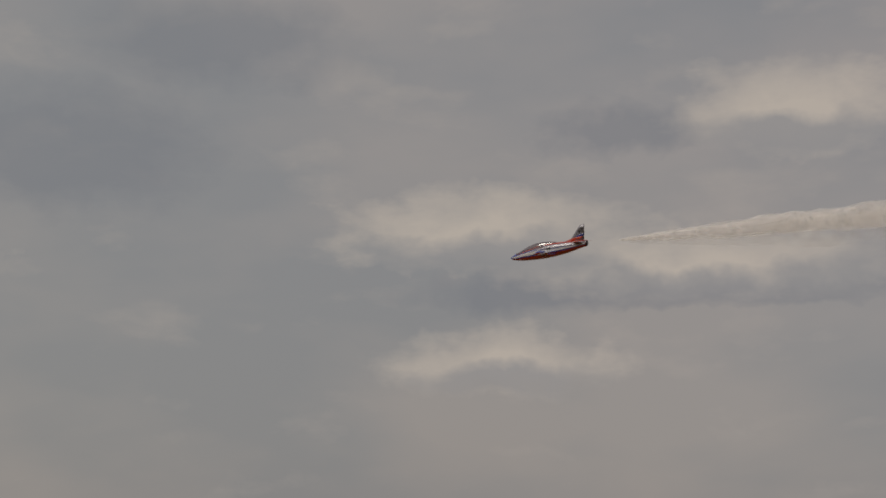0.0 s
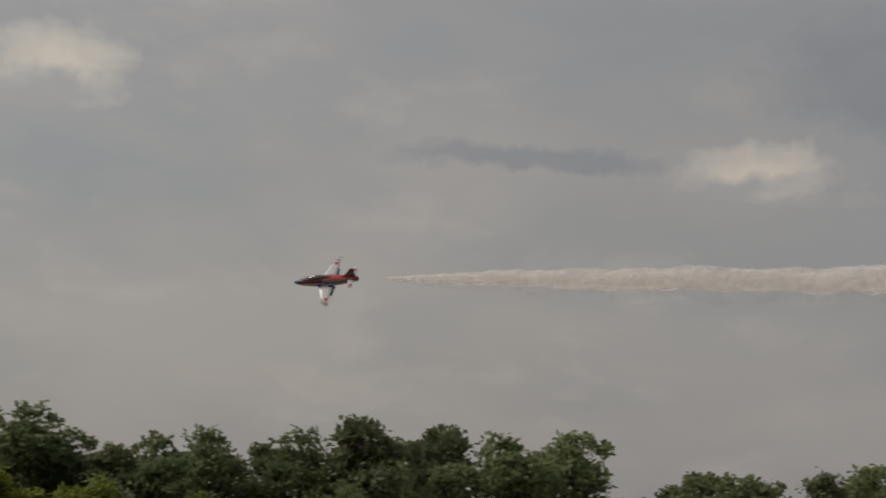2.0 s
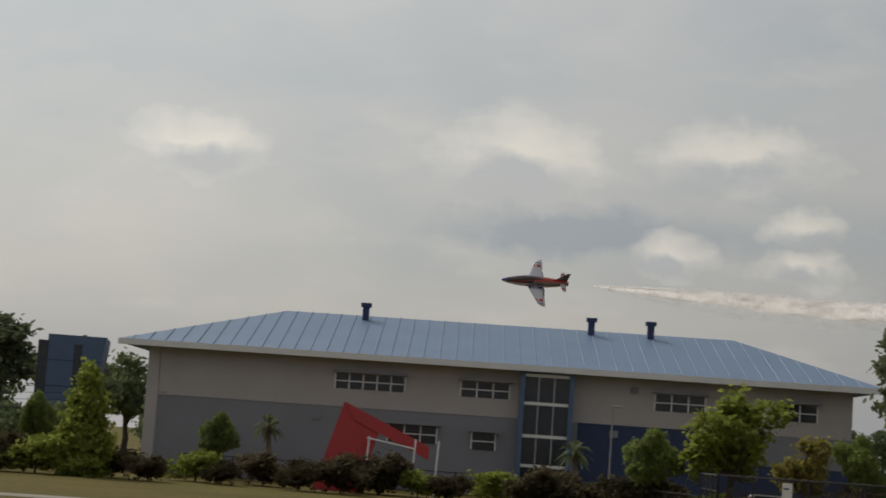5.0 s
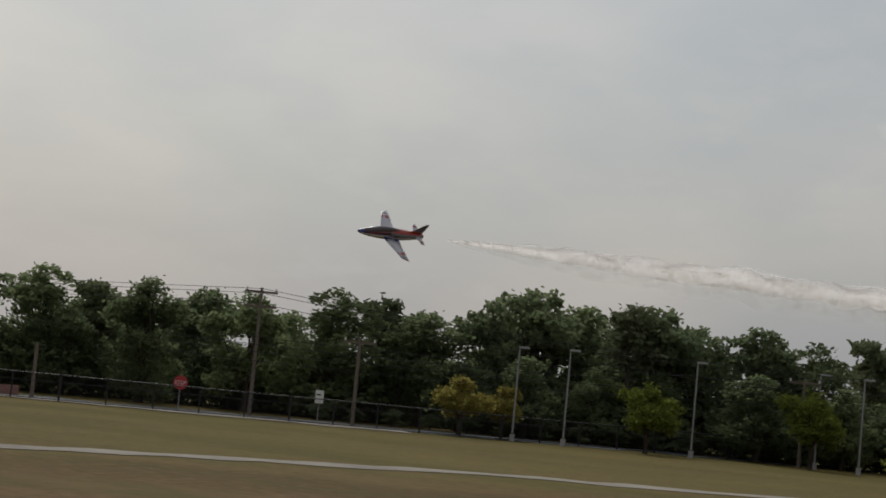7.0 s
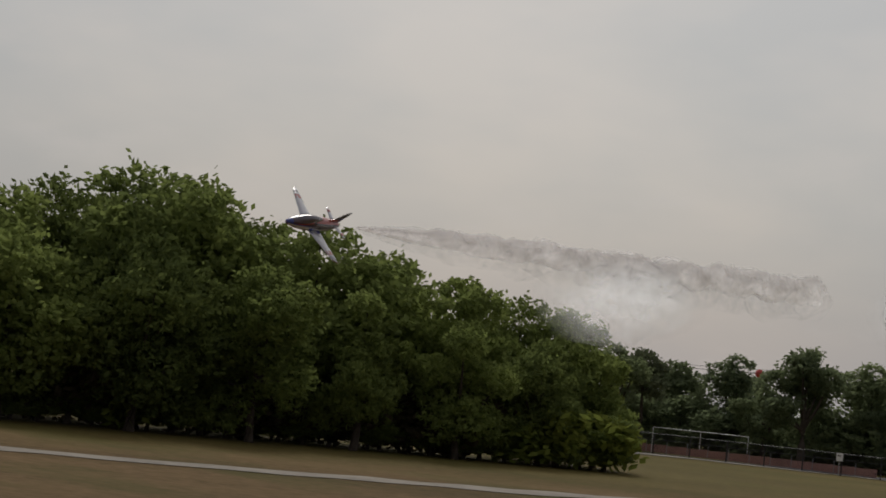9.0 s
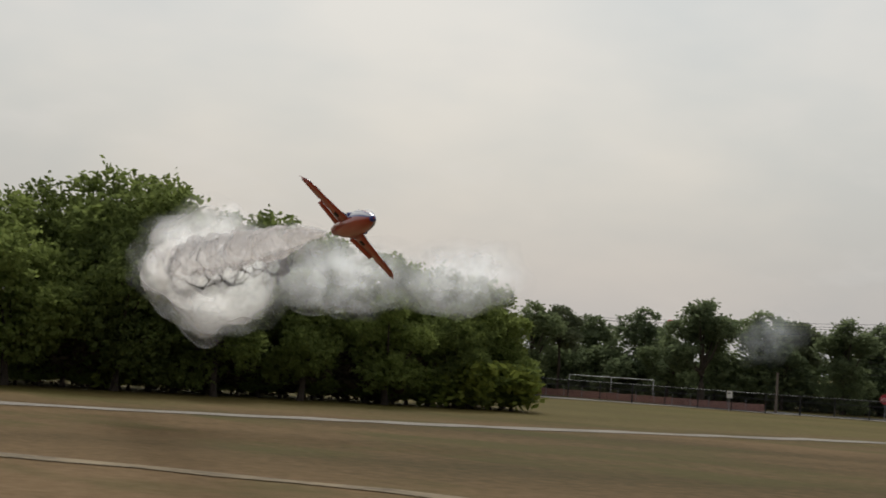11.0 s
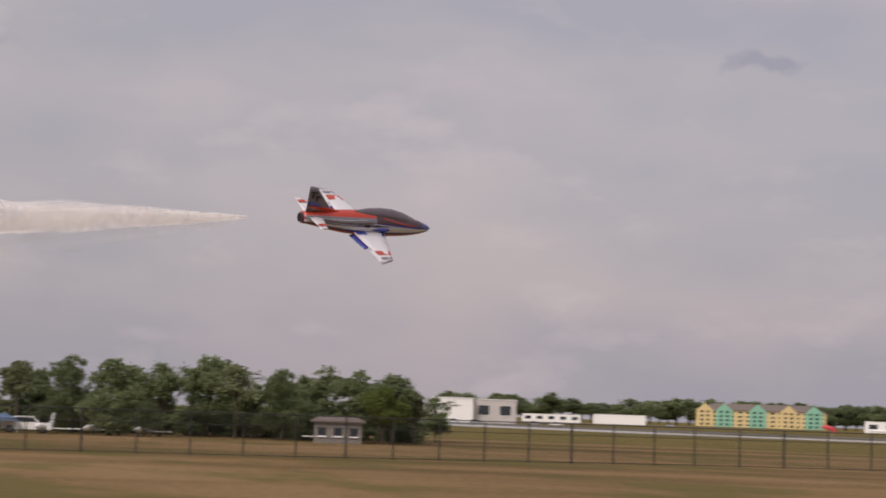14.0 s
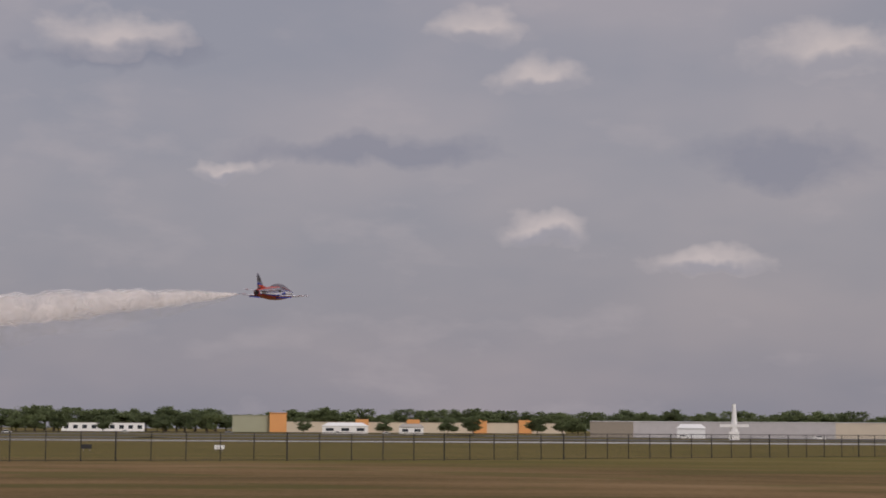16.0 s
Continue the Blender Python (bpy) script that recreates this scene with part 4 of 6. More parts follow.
def hangar():
    ob = thing("hangar", pose(0, 0, 0), "white metal hangar with a red roof line, its door open", "hangar")
    a, b, c = spot(47.47, 158), spot(51.84, 147), spot(58.54, 152)
    back = (c - b).normalized()
    deep = Vector((-back.y, back.x, 0))
    if deep.dot(b) < 0:
        deep.negate()
    side = (a - b).normalized()

    def wall(name, p, q, h0, h1, material, label=""):
        n = Vector(((q - p).y, -(q - p).x, 0)).normalized() * 0.2
        return part(name, solid([p, q, q + n, p + n, p + Vector((0, 0, h0)), q + Vector((0, 0, h1)), q + n + Vector((0, 0, h1)), p + n + Vector((0, 0, h0))],
                                ((3, 2, 1, 0), (4, 5, 6, 7), (0, 1, 5, 4), (1, 2, 6, 5), (2, 3, 7, 6), (3, 0, 4, 7))), material, ob, label)

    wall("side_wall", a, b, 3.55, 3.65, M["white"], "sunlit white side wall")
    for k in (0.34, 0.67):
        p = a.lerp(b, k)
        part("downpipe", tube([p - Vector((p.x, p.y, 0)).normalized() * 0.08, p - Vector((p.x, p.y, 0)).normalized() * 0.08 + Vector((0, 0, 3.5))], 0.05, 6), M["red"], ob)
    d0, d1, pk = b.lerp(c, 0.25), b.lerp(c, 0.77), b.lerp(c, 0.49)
    # front walls and gable are greyer than the side: shade put into colour
    wall("front_wall", b, d0, 3.65, 3.9, M["render"], "front wall panel, its shade put in as greyer colour")
    wall("front_wall", d1, c, 3.85, 3.45, M["render"], "front wall panel, its shade put in as greyer colour")
    up = Vector((0, 0, 1))
    n = -deep * 0.02
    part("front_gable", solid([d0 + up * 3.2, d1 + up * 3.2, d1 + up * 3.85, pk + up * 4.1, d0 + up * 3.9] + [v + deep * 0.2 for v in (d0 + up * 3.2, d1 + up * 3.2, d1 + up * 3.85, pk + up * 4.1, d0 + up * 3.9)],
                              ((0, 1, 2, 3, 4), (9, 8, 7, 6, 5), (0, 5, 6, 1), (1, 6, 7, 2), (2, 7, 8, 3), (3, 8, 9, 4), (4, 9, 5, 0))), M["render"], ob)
    # inside walls are near-black: the hangar's inner shade is put into their colour
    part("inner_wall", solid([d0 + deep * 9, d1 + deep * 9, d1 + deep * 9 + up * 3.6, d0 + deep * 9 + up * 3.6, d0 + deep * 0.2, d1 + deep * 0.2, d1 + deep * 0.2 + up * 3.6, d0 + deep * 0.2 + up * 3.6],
                             ((0, 1, 2, 3), (0, 3, 7, 4), (1, 5, 6, 2), (3, 2, 6, 7))), M["dark"], ob, "hangar inside, its shade put into near-black walls")
    fold = part("folding_door", solid([d0 + up * 3.5 + n, d1 + up * 3.5 + n, d1 + up * 3.05 - deep * 0.9, d0 + up * 3.05 - deep * 0.9, d0 + up * 3.4 + n, d1 + up * 3.4 + n, d1 + up * 2.95 - deep * 0.9, d0 + up * 2.95 - deep * 0.9],
                                      ((0, 1, 2, 3), (7, 6, 5, 4), (0, 4, 5, 1), (1, 5, 6, 2), (2, 6, 7, 3), (3, 7, 4, 0))), M["sky_blue"], ob, "raised blue folding door")
    part("door_edge", tube([d0 + up * 2.95 - deep * 0.92, d1 + up * 2.95 - deep * 0.92], 0.11, 6), M["white"], fold)
    e = a + side * 3.6
    part("roof", solid([e + up * 3.6, a + up * 3.62, b + up * 3.72, d0 + up * 3.98, pk + up * 4.2, c + up * 3.5] + [v + deep * 14 for v in (e + up * 3.6, a + up * 3.62, b + up * 3.72, d0 + up * 3.98, pk + up * 4.2, c + up * 3.5)],
                       ((0, 1, 7, 6), (1, 2, 8, 7), (2, 3, 9, 8), (3, 4, 10, 9), (4, 5, 11, 10))), M["roofgrey"], ob)
    part("roof_trim", tube([e + up * 3.62, a + up * 3.64, b + up * 3.74, d0 + up * 4.0, pk + up * 4.2, c + up * 3.52], 0.09, 6), M["red"], ob, "red roof edge")
    for p, h in ((e, 3.6), (c, 3.4), (a, 3.5)):
        part("corner_post", tube([p, p + up * h], 0.08, 6), M["red"], ob)
    # round winged sign, as plain shapes, and two lines of small writing
    ang = -math.degrees(math.atan2(back.y, back.x))
    sign = thing("wall_sign", Matrix.Translation(b.lerp(c, 0.125) - deep * 0.26 + up * 2.75) @ pose(0, 0, 0, 0, 0, -ang), "round red sign with dark wings", "sign")
    part("disc", tube([(0, 0, 0), (0, -0.05, 0)], 0.42, 20), M["red"], sign)
    for z, w in ((0.18, 1.35), (0.04, 1.1), (-0.1, 0.8)):
        part("wing_bar", box((-w, -0.45, -0.03, 0, z - 0.05, z + 0.04), (0.45, w, -0.03, 0, z - 0.05, z + 0.04)), M["black"], sign)
    text = thing("wall_writing", Matrix.Translation(b.lerp(c, 0.80) - deep * 0.26 + up * 2.75) @ pose(0, 0, 0, 0, 0, -ang), "two lines of small dark wall writing", "sign")
    lettering(text, 0.0, 0, 0.15, (0.5, 0.7, 0.45), 0.16, M["black"])
    lettering(text, -0.2, 0, -0.22, (0.8, 0.4, 0.9), 0.18, M["black"])
    dr = thing("side_door", Matrix.Translation(b.lerp(c, 0.83) - deep * 0.25) @ pose(0, 0, 0, 0, 0, -ang), "blue metal side door", "door")
    part("leaf", box((-0.45, 0.45, -0.05, 0, 0, 2.05)), M["towerblue"], dr)
    bin_ = thing("dark_container", Matrix.Translation(a.lerp(b, 0.86) - Vector((b.x, b.y, 0)).normalized() * 2.2) @ pose(0, 0, 0, 0, 0, -51), "dark container standing against the hangar corner", "container")
    part("body", box((-1.6, 1.6, -1, 1, 0.1, 2.0), bevel=0.04), M["black"], bin_)
    part("lid", box((-1.65, 1.65, -1.05, 1.05, 2.0, 2.1)), M["taupe"], bin_)


hangar()


def tent(az, d, w, l, eave, ridge, turn, r):
    ob = thing("white_tent", facing(az, d, 0, turn), "white canvas event tent with closed walls", "tent", "white tents along the fence")
    part("roof", hip_roof(-w / 2, w / 2, -l / 2, l / 2, eave, ridge, -r, r, 0.12), M["canvas"], ob)
    for x0, x1, y0, y1 in ((-w / 2 + 0.1, w / 2 - 0.1, -l / 2 + 0.1, -l / 2 + 0.16), (-w / 2 + 0.1, w / 2 - 0.1, l / 2 - 0.16, l / 2 - 0.1),
                           (-w / 2 + 0.1, -w / 2 + 0.16, -l / 2 + 0.16, l / 2 - 0.16), (w / 2 - 0.16, w / 2 - 0.1, -l / 2 + 0.16, l / 2 - 0.16)):
        part("wall", box((x0, x1, y0, y1, 0, eave - 0.1)), M["canvas"], ob)
    for i in range(6):
        x = -w / 2 + 0.15 + i * (w - 0.3) / 5
        part("pole", tube([(x, -l / 2 + 0.06, 0), (x, -l / 2 + 0.06, eave)], 0.04, 5), M["steel"], ob)


tent(61.55, 147, 10.2, 8.2, 1.9, 3.45, 28, 2.7)
tent(73.7, 147, 8.7, 8.7, 1.45, 3.0, 8, 0.4)
tent(82.15, 150, 9.0, 9.0, 1.65, 3.05, 8, 0.4)


def trailer(az, d, w, h, material, label):
    ob = thing("site_trailer", facing(az, d), label, "trailer", "site trailers")
    part("body", box((-w / 2, w / 2, 0, 2.6, 0.35, h), bevel=0.04), M[material], ob)
    part("roof", box((-w / 2 - 0.12, w / 2 + 0.12, -0.15, 2.75, h, h + 0.12)), M["roofgrey"], ob)
    part("skirt", box((-w / 2 + 0.05, w / 2 - 0.05, 0.05, 2.5, 0, 0.34)), M["dark"], ob)
    for i in range(max(1, int(w / 4))):
        x = -w / 2 + 0.9 + i * 3.8
        win = part("window", box((x, x + 0.6, -0.04, 0.02, 1.2, 2.0)), M["glass"], ob)
        part("window_frame", box((x - 0.07, x, -0.06, 0, 1.13, 2.07), (x + 0.6, x + 0.67, -0.06, 0, 1.13, 2.07), (x, x + 0.6, -0.06, 0, 2.0, 2.07), (x, x + 0.6, -0.06, 0, 1.13, 1.2)), M["white"], win)
    for i in range(int(w / 1.2)):
        x = -w / 2 + 0.5 + i * 1.2
        part("batten", box((x, x + 0.05, -0.025, 0.0, 0.4, h - 0.05)), M[material], ob)


trailer(16.25, 139, 2.4, 2.5, "tan", "small tan wooden site trailer with a window")
trailer(20.0, 139, 8.6, 2.85, "taupe", "long taupe site trailer with a flat roof")


def airliner():
    ob = thing("airliner", facing(28.75, 163), "parked white airliner with a blue band behind trees", "aircraft")
    # stations along the body: x, middle height, radius
    st = [(-14.2, 2.75, 0.08), (-13.9, 2.8, 0.45), (-13.2, 2.95, 0.85), (-12.0, 3.1, 1.2), (-10.0, 3.2, 1.4), (0.0, 3.2, 1.4), (7.0, 3.2, 1.4), (10.0, 3.3, 1.15), (12.5, 3.35, 0.75), (14.0, 3.3, 0.4), (14.3, 3.3, 0.2)]
    n, bm, last = 32, bmesh.new(), None
    for x, c, r in st:
        ring = [bm.verts.new((x, r * math.cos(k * math.tau / n), c + r * math.sin(k * math.tau / n))) for k in range(n)]
        if last:
            for k in range(n):
                f = bm.faces.new((last[k], last[(k + 1) % n], ring[(k + 1) % n], ring[k]))
                h = math.sin((k + 0.5) * math.tau / n)
                f.material_index, f.smooth = 1 if -0.38 < h < 0.22 else 2 if h <= -0.38 else 0, True
        last = ring
    bmesh.ops.recalc_face_normals(bm, faces=bm.faces[:])
    body = part("fuselage", bm, [M["white"], M["sky_blue"], M["render"]], ob, "white fuselage with a broad blue band and grey belly")
    for k in range(26):
        x = -9.5 + k * 0.62
        part("cabin_window", box((x, x + 0.16, -1.43, -1.37, 3.22, 3.46)), M["glass"], body)
    part("cockpit_window", box((-13.2, -12.7, -0.78, -0.6, 3.45, 3.7), bevel=0.02), M["glass"], body)
    for x, w in ((-6.4, 0.7), (-5.5, 0.4), (-4.9, 0.9)):
        part("lettering", box((x, x + w, -1.30, -1.10, 3.85, 4.05)), M["red"], body)

    def slab(name, plan, thick, axis, material, label=""):
        off = Vector((0, thick, 0)) if axis == "y" else Vector((0, 0, thick))
        p = [Vector(v) - off / 2 for v in plan] + [Vector(v) + off / 2 for v in plan]
        return part(name, solid(p, ((0, 1, 2, 3), (7, 6, 5, 4), (0, 4, 5, 1), (1, 5, 6, 2), (2, 6, 7, 3), (3, 7, 4, 0))), material, ob, label)

    slab("tail_fin", [(9.6, 0, 4.2), (13.6, 0, 3.6), (14.9, 0, 7.1), (12.6, 0, 7.1)], 0.28, "y", M["white"], "swept white tail fin")
    for side in (-1, 1):
        slab("tailplane", [(12.4, 0, 7.1), (14.7, 0, 7.1), (15.8, side * 4.2, 7.25), (14.8, side * 4.2, 7.25)], 0.2, "z", M["white"])
        slab("wing", [(-1.5, side * 0.9, 2.3), (4.0, side * 0.9, 2.3), (6.2, side * 9.0, 2.9), (4.8, side * 9.0, 2.9)], 0.3, "z", M["render"])
        y = side * 1.95
        eng = part("engine", tube([(8.2, y, 3.35), (8.5, y, 3.35), (10.4, y, 3.35), (11.9, y, 3.3)], [0.55, 0.68, 0.66, 0.42], 14), M["render"], ob, "grey rear engine pod")
        part("intake_ring", tube([(8.12, y, 3.35), (8.3, y, 3.35)], 0.58, 14), M["steel"], eng)
        part("pylon", box((8.9, 11.2, min(side * 1.0, y), max(side * 1.0, y), 3.25, 3.45)), M["white"], eng)
    for x in (-10.5, 3.0):
        gear = part("landing_gear", tube([(x, 0, 0.3), (x, 0, 2.1)], 0.14, 8), M["steel"], ob)
        for y in (-0.75, 0.5):
            part("tyre", tube([(x, y, 0.42), (x, y + 0.25, 0.42)], 0.42, 14), M["black"], gear)


airliner()


# both cabins take darker taupe: the trees' shade is put into their colour
block("site_cabin", "grey site cabin with dark narrow windows, tree shade in its colour", 28.66, 30.28, 150, 2.95, "taupe", "roofgrey", depth=3.0, windows=4, category="cabin")
block("ticket_booth", "white booth with a red roof edge", 27.84, 28.6, 151, 2.85, "white", "white", depth=2.5, stripe="red", category="booth")
block("site_cabin", "low grey cabin beside the parked airliner, tree shade in its colour", 31.7, 33.15, 151, 2.3, "taupe", "roofgrey", depth=3.0, category="cabin")
block("dark_store", "dark steel store container", 33.25, 34.6, 154, 2.55, "dark", "black", depth=3.0, category="container")
# closed block: near-black walls paint the shade inside the stall
block("dark_store", "open stall, its dark shade put into near-black walls", 23.7, 24.95, 150, 2.65, "dark", "black", depth=3.0, category="stall")
block("white_board", "white panel leaning by the stall", 25.1, 25.8, 148.5, 1.8, "white", "white", depth=0.3, category="board")
# dark blue here holds the tree shade that falls on the screen
block("blue_wall", "low faded blue screen wall, darkened in colour for tree shade", 25.9, 27.7, 149.5, 1.7, "bluewall", "bluewall", depth=0.4, category="screen")
block("low_shed", "low brown shed under the trees", 102.75, 104.3, 148, 1.75, "taupe", "roofdark", rise=0.5, depth=4.0, windows=3, category="shed")


def canopy_tent(az, d, w, h, roof, label):
    ob = thing("canopy_tent", facing(az, d), label, "canopy", "pop-up canopies")
    part("canopy", hip_roof(-w / 2, w / 2, -w / 2, w / 2, h * 0.72, h, -0.05, 0.05, h * 0.12), M[roof], ob)
    for x in (-w / 2 + 0.05, w / 2 - 0.05):
        for y in (-w / 2 + 0.05, w / 2 - 0.05):
            part("leg", tube([(x, y, 0), (x, y, h * 0.7)], 0.03, 6), M["white"], ob)


canopy_tent(76.7, 149, 2.7, 1.75, "sky_blue", "blue pop-up canopy on white legs")
for az in (89.9, 90.75, 91.4, 92.9):
    canopy_tent(az, 150, 2.3, 1.65, "towerblue", "slate blue pop-up canopy on white legs")


# ---- lamps, poles, wires, signs ----
def street_lamp(az, d, h):
    ob = thing("street_lamp", facing(az, d), "pale steel lamp post with one flat head", "lamp post", "car park lamp posts")
    part("base", tube([(0, 0, 0), (0, 0, 0.4)], 0.14, 8), M["runway"], ob, "concrete foot")
    part("pole", tube([(0, 0, 0.45), (0, 0, h)], [0.06, 0.045], 8), M["steel"], ob)
    part("head", box((-0.05, 0.55, -0.12, 0.12, h - 0.08, h + 0.05), bevel=0.02), M["steel"], ob)


for az, d, h in ((-22.88, 152, 5.2), (-21.82, 152, 5.3), (-19.16, 153, 5.3), (-16.58, 155, 5.3), (-15.75, 153, 5.2), (-11.43, 155, 5.3), (3.6, 152, 5.7), (-6.0, 160, 5.0), (26.9, 150, 4.2), (84.87, 149, 3.5)):
    street_lamp(az, d, h)


def utility_pole(az, d, h, arms=1):
    ob = thing("utility_pole", facing(az, d), "weathered wooden utility pole with crossarms", "utility pole", "utility poles")
    part("mast", tube([(0, 0, 0), (0, 0, h)], [0.11, 0.08], 8), M["timber"], ob)
    for k in range(arms):
        arm = part("crossarm", box((-0.9, 0.9, -0.06, 0.06, h - 0.3 - k * 0.8, h - 0.18 - k * 0.8)), M["timber"], ob)
        for x in (-0.8, 0.8):
            part("insulator", tube([(x, 0, h - 0.18 - k * 0.8), (x, 0, h - 0.02 - k * 0.8)], 0.05, 6), M["white"], arm)


POLES = [(-38.5, 200, 6.9), (-28.35, 152, 7.1), (-26.2, 150, 4.8), (-32.7, 149, 2.9), (-10.2, 157, 5.0), (-13.6, 156, 5.4), (-16.9, 155, 5.0), (75.1, 150, 4.15), (80.65, 150, 4.9)]
for az, d, h in POLES:
    utility_pole(az, d, h, 2 if h > 7 else 1 if h > 4 else 0)


def wire(p, q, sag, r=0.014):
    bm = tube([p.lerp(q, i / 12) - Vector((0, 0, sag * 4 * (i / 12) * (1 - i / 12))) for i in range(13)], r, 4)
    tagged(new("overhead_wire", mesh("overhead_wire", bm, M["black"])), "thin black overhead wire between poles", "wire", "overhead wires")


for z in (7.35, 7.1, 6.5):
    wire(spot(-50, 230, z + 0.6), spot(-28.35, 152, z - 0.3), 0.8)
    wire(spot(-28.35, 152, z - 0.3), spot(-13.6, 156, z - 2.0), 0.7)
for z in (4.6, 4.2, 3.8, 3.3):
    wire(spot(-30.3, 151, z - 0.1), spot(-16.9, 155, z + 0.2), 0.4)
    wire(spot(-16.9, 155, z + 0.2), spot(-8, 160, z + 0.3), 0.4)
wire(spot(-52, 200, 6.8), spot(-28.35, 185, 7.4), 0.5, 0.02)
for az, el_z in [(k, spot(-52, 200, 6.8).lerp(spot(-28.35, 185, 7.4), k) - Vector((0, 0, 2.0 * k * (1 - k)))) for k in (0.575, 0.712)]:
    bm = bmesh.new()
    bmesh.ops.create_icosphere(bm, subdivisions=2, radius=0.38)
    ball = tagged(new("marker_ball", mesh("marker_ball", bm, M["ball"])), "red aviation marker ball hung on a wire", "marker ball", "wire marker balls")
    ball.location = el_z


def stop_sign(az, d, h, turn=0):
    ob = thing("stop_sign", facing(az, d, 0, turn), "red octagonal stop sign on a steel post", "road sign")
    part("post", tube([(0, 0.05, 0), (0, 0.05, h + 0.3)], 0.035, 6), M["steel"], ob)
    part("plate", tube([(0, 0.0, h), (0, -0.03, h)], 0.40, 8), M["red"], ob)
    cu = bpy.data.curves.new("writing", "FONT")
    cu.body, cu.size, cu.align_x, cu.align_y, cu.extrude = "STOP", 0.26, "CENTER", "CENTER", 0.004
    tx = new("writing", cu)
    tx.data.materials.append(M["white"])
    tx.parent = ob
    tx.matrix_local = pose(0, -0.04, h, 90, 0, 0)
    return ob


s1 = stop_sign(5.98, 133, 1.15)
part("white_plate", box((-0.28, 0.28, -0.03, 0, 0.1, 0.6)), M["white"], s1, "blank white plate")
stop_sign(-29.78, 150, 1.5)


def plate_sign(az, d, z, w, h, label):
    ob = thing("notice_sign", facing(az, d), label, "sign")
    part("post", tube([(0, 0.04, 0), (0, 0.04, z + h)], 0.03, 6), M["steel"], ob)
    part("plate", box((-w / 2, w / 2, -0.02, 0.01, z, z + h)), M["white"], ob)
    lettering(ob, -w * 0.35, -0.021, z + h * 0.6, (w * 0.5,), h * 0.1, M["black"])


plate_sign(6.54, 130, 1.6, 0.42, 0.7, "small white notice fixed to the fence")
plate_sign(-26.92, 150, 1.1, 0.45, 0.7, "small white notice on a post")
plate_sign(-34.0, 146, 0.9, 0.4, 0.5, "small white notice on a post")


# ---- fences ----
def fence(name, label, pts, height, gap, post_mat, rail=True, mesh_part=True):
    """A chain-link fence along (heading, distance) points: posts, rails and wire mesh."""
    ob = thing(name, pose(0, 0, 0), label, "fence")
    path = [spot(a, d) for a, d in pts]
    posts, carry = [], 0.0
    for p, q in zip(path, path[1:]):
        L = (q - p).length
        s = carry
        while s < L:
            posts.append(p.lerp(q, s / L))
            s += gap
        carry = s - L
    me = mesh("post", tube([(0, 0, 0), (0, 0, height)], 0.045, 6), post_mat)
    cap = mesh("post", tube([(0, 0, 0), (0, 0, height + 0.05)], 0.065, 6), post_mat)
    for i, p in enumerate(posts[:300]):
        o = new("post", cap if i % 5 == 0 else me)
        o.parent, o.location = ob, p
    z = Vector((0, 0, 1))
    if rail:
        part("top_rail", tube([p + z * height for p in posts], 0.03, 5), post_mat, ob)
        part("middle_rail", tube([p + z * height * 0.72 for p in posts], 0.018, 4), post_mat, ob)
    part("bottom_rail", tube([p + z * 0.08 for p in posts], 0.02, 4), post_mat, ob)
    if mesh_part:
        verts, faces = [], []
        for p, q in zip(posts, posts[1:]):
            u = (q - p).normalized()
            n = max(4, int((q - p).length / 0.16))
            for k in range(n):
                for lean in (-1, 1):
                    a0 = p.lerp(q, k / n)
                    a1 = a0 + u * lean * 0.9
                    i = len(verts)
                    w = u * 0.005
                    verts += [a0 - w + z * 0.1, a0 + w + z * 0.1, a1 + w + z * height, a1 - w + z * height]
                    faces.append((i, i + 1, i + 2, i + 3))
        m = bpy.data.meshes.new("wire_mesh")
        m.from_pydata([tuple(v) for v in verts], [], faces)
        m.materials.append(post_mat)
        o = new("wire_mesh", m)
        o.parent = ob
        tagged(o, "thin dark chain-link wire", kind="stuff")
    return ob


fence("chain_link_fence", "long black chain-link fence round the airfield", [(5.3, 131), (15, 132), (27.5, 126), (40, 111), (50.2, 99), (60, 95), (75, 97), (91, 99), (103, 101), (115, 113), (128, 126), (141, 137), (154, 147), (165, 158), (171, 175), (178, 201), (183, 230)], 2.42, 3.0, M["black"])
fence("gate_fence", "black chain-link fence bay at the field gate", [(5.3, 131), (5.2, 139), (14, 139)], 2.42, 2.6, M["black"])
fence("verge_fence", "low dark fence behind the grass verge", [(-41, 152), (-33, 146), (-25, 150), (-17, 160), (-8, 170), (3, 160), (5.2, 139)], 1.35, 2.4, M["black"])


def barrier():
    ob = thing("barrier_fence", pose(0, 0, 0), "orange plastic barrier mesh along the road", "barrier")
    pts = [spot(-39.5 + i * 0.5, 158 - i * 0.6) for i in range(14)]
    for p, q in zip(pts, pts[1:]):
        part("panel", solid([p, q, q + Vector((0, 0, 0.55)), p + Vector((0, 0, 0.5)), p * 1.0002, q * 1.0002, q * 1.0002 + Vector((0, 0, 0.55)), p * 1.0002 + Vector((0, 0, 0.5))],
                            ((0, 1, 2, 3), (7, 6, 5, 4), (0, 4, 5, 1), (1, 5, 6, 2), (2, 6, 7, 3), (3, 7, 4, 0))), M["redmesh"], ob)
        part("stake", tube([p, p + Vector((0, 0, 0.8))], 0.025, 5), M["steel"], ob)
    fr = thing("steel_goal", facing(-37.2, 156), "white steel goal-like frame", "frame")
    for x in (-3.2, 0, 3.2):
        part("upright", tube([(x, 0, 0), (x, 0, 1.7)], 0.025, 5), M["white"], fr)
    part("crossbar", tube([(-3.2, 0, 1.7), (3.2, 0, 1.7)], 0.025, 5), M["white"], fr)


barrier()


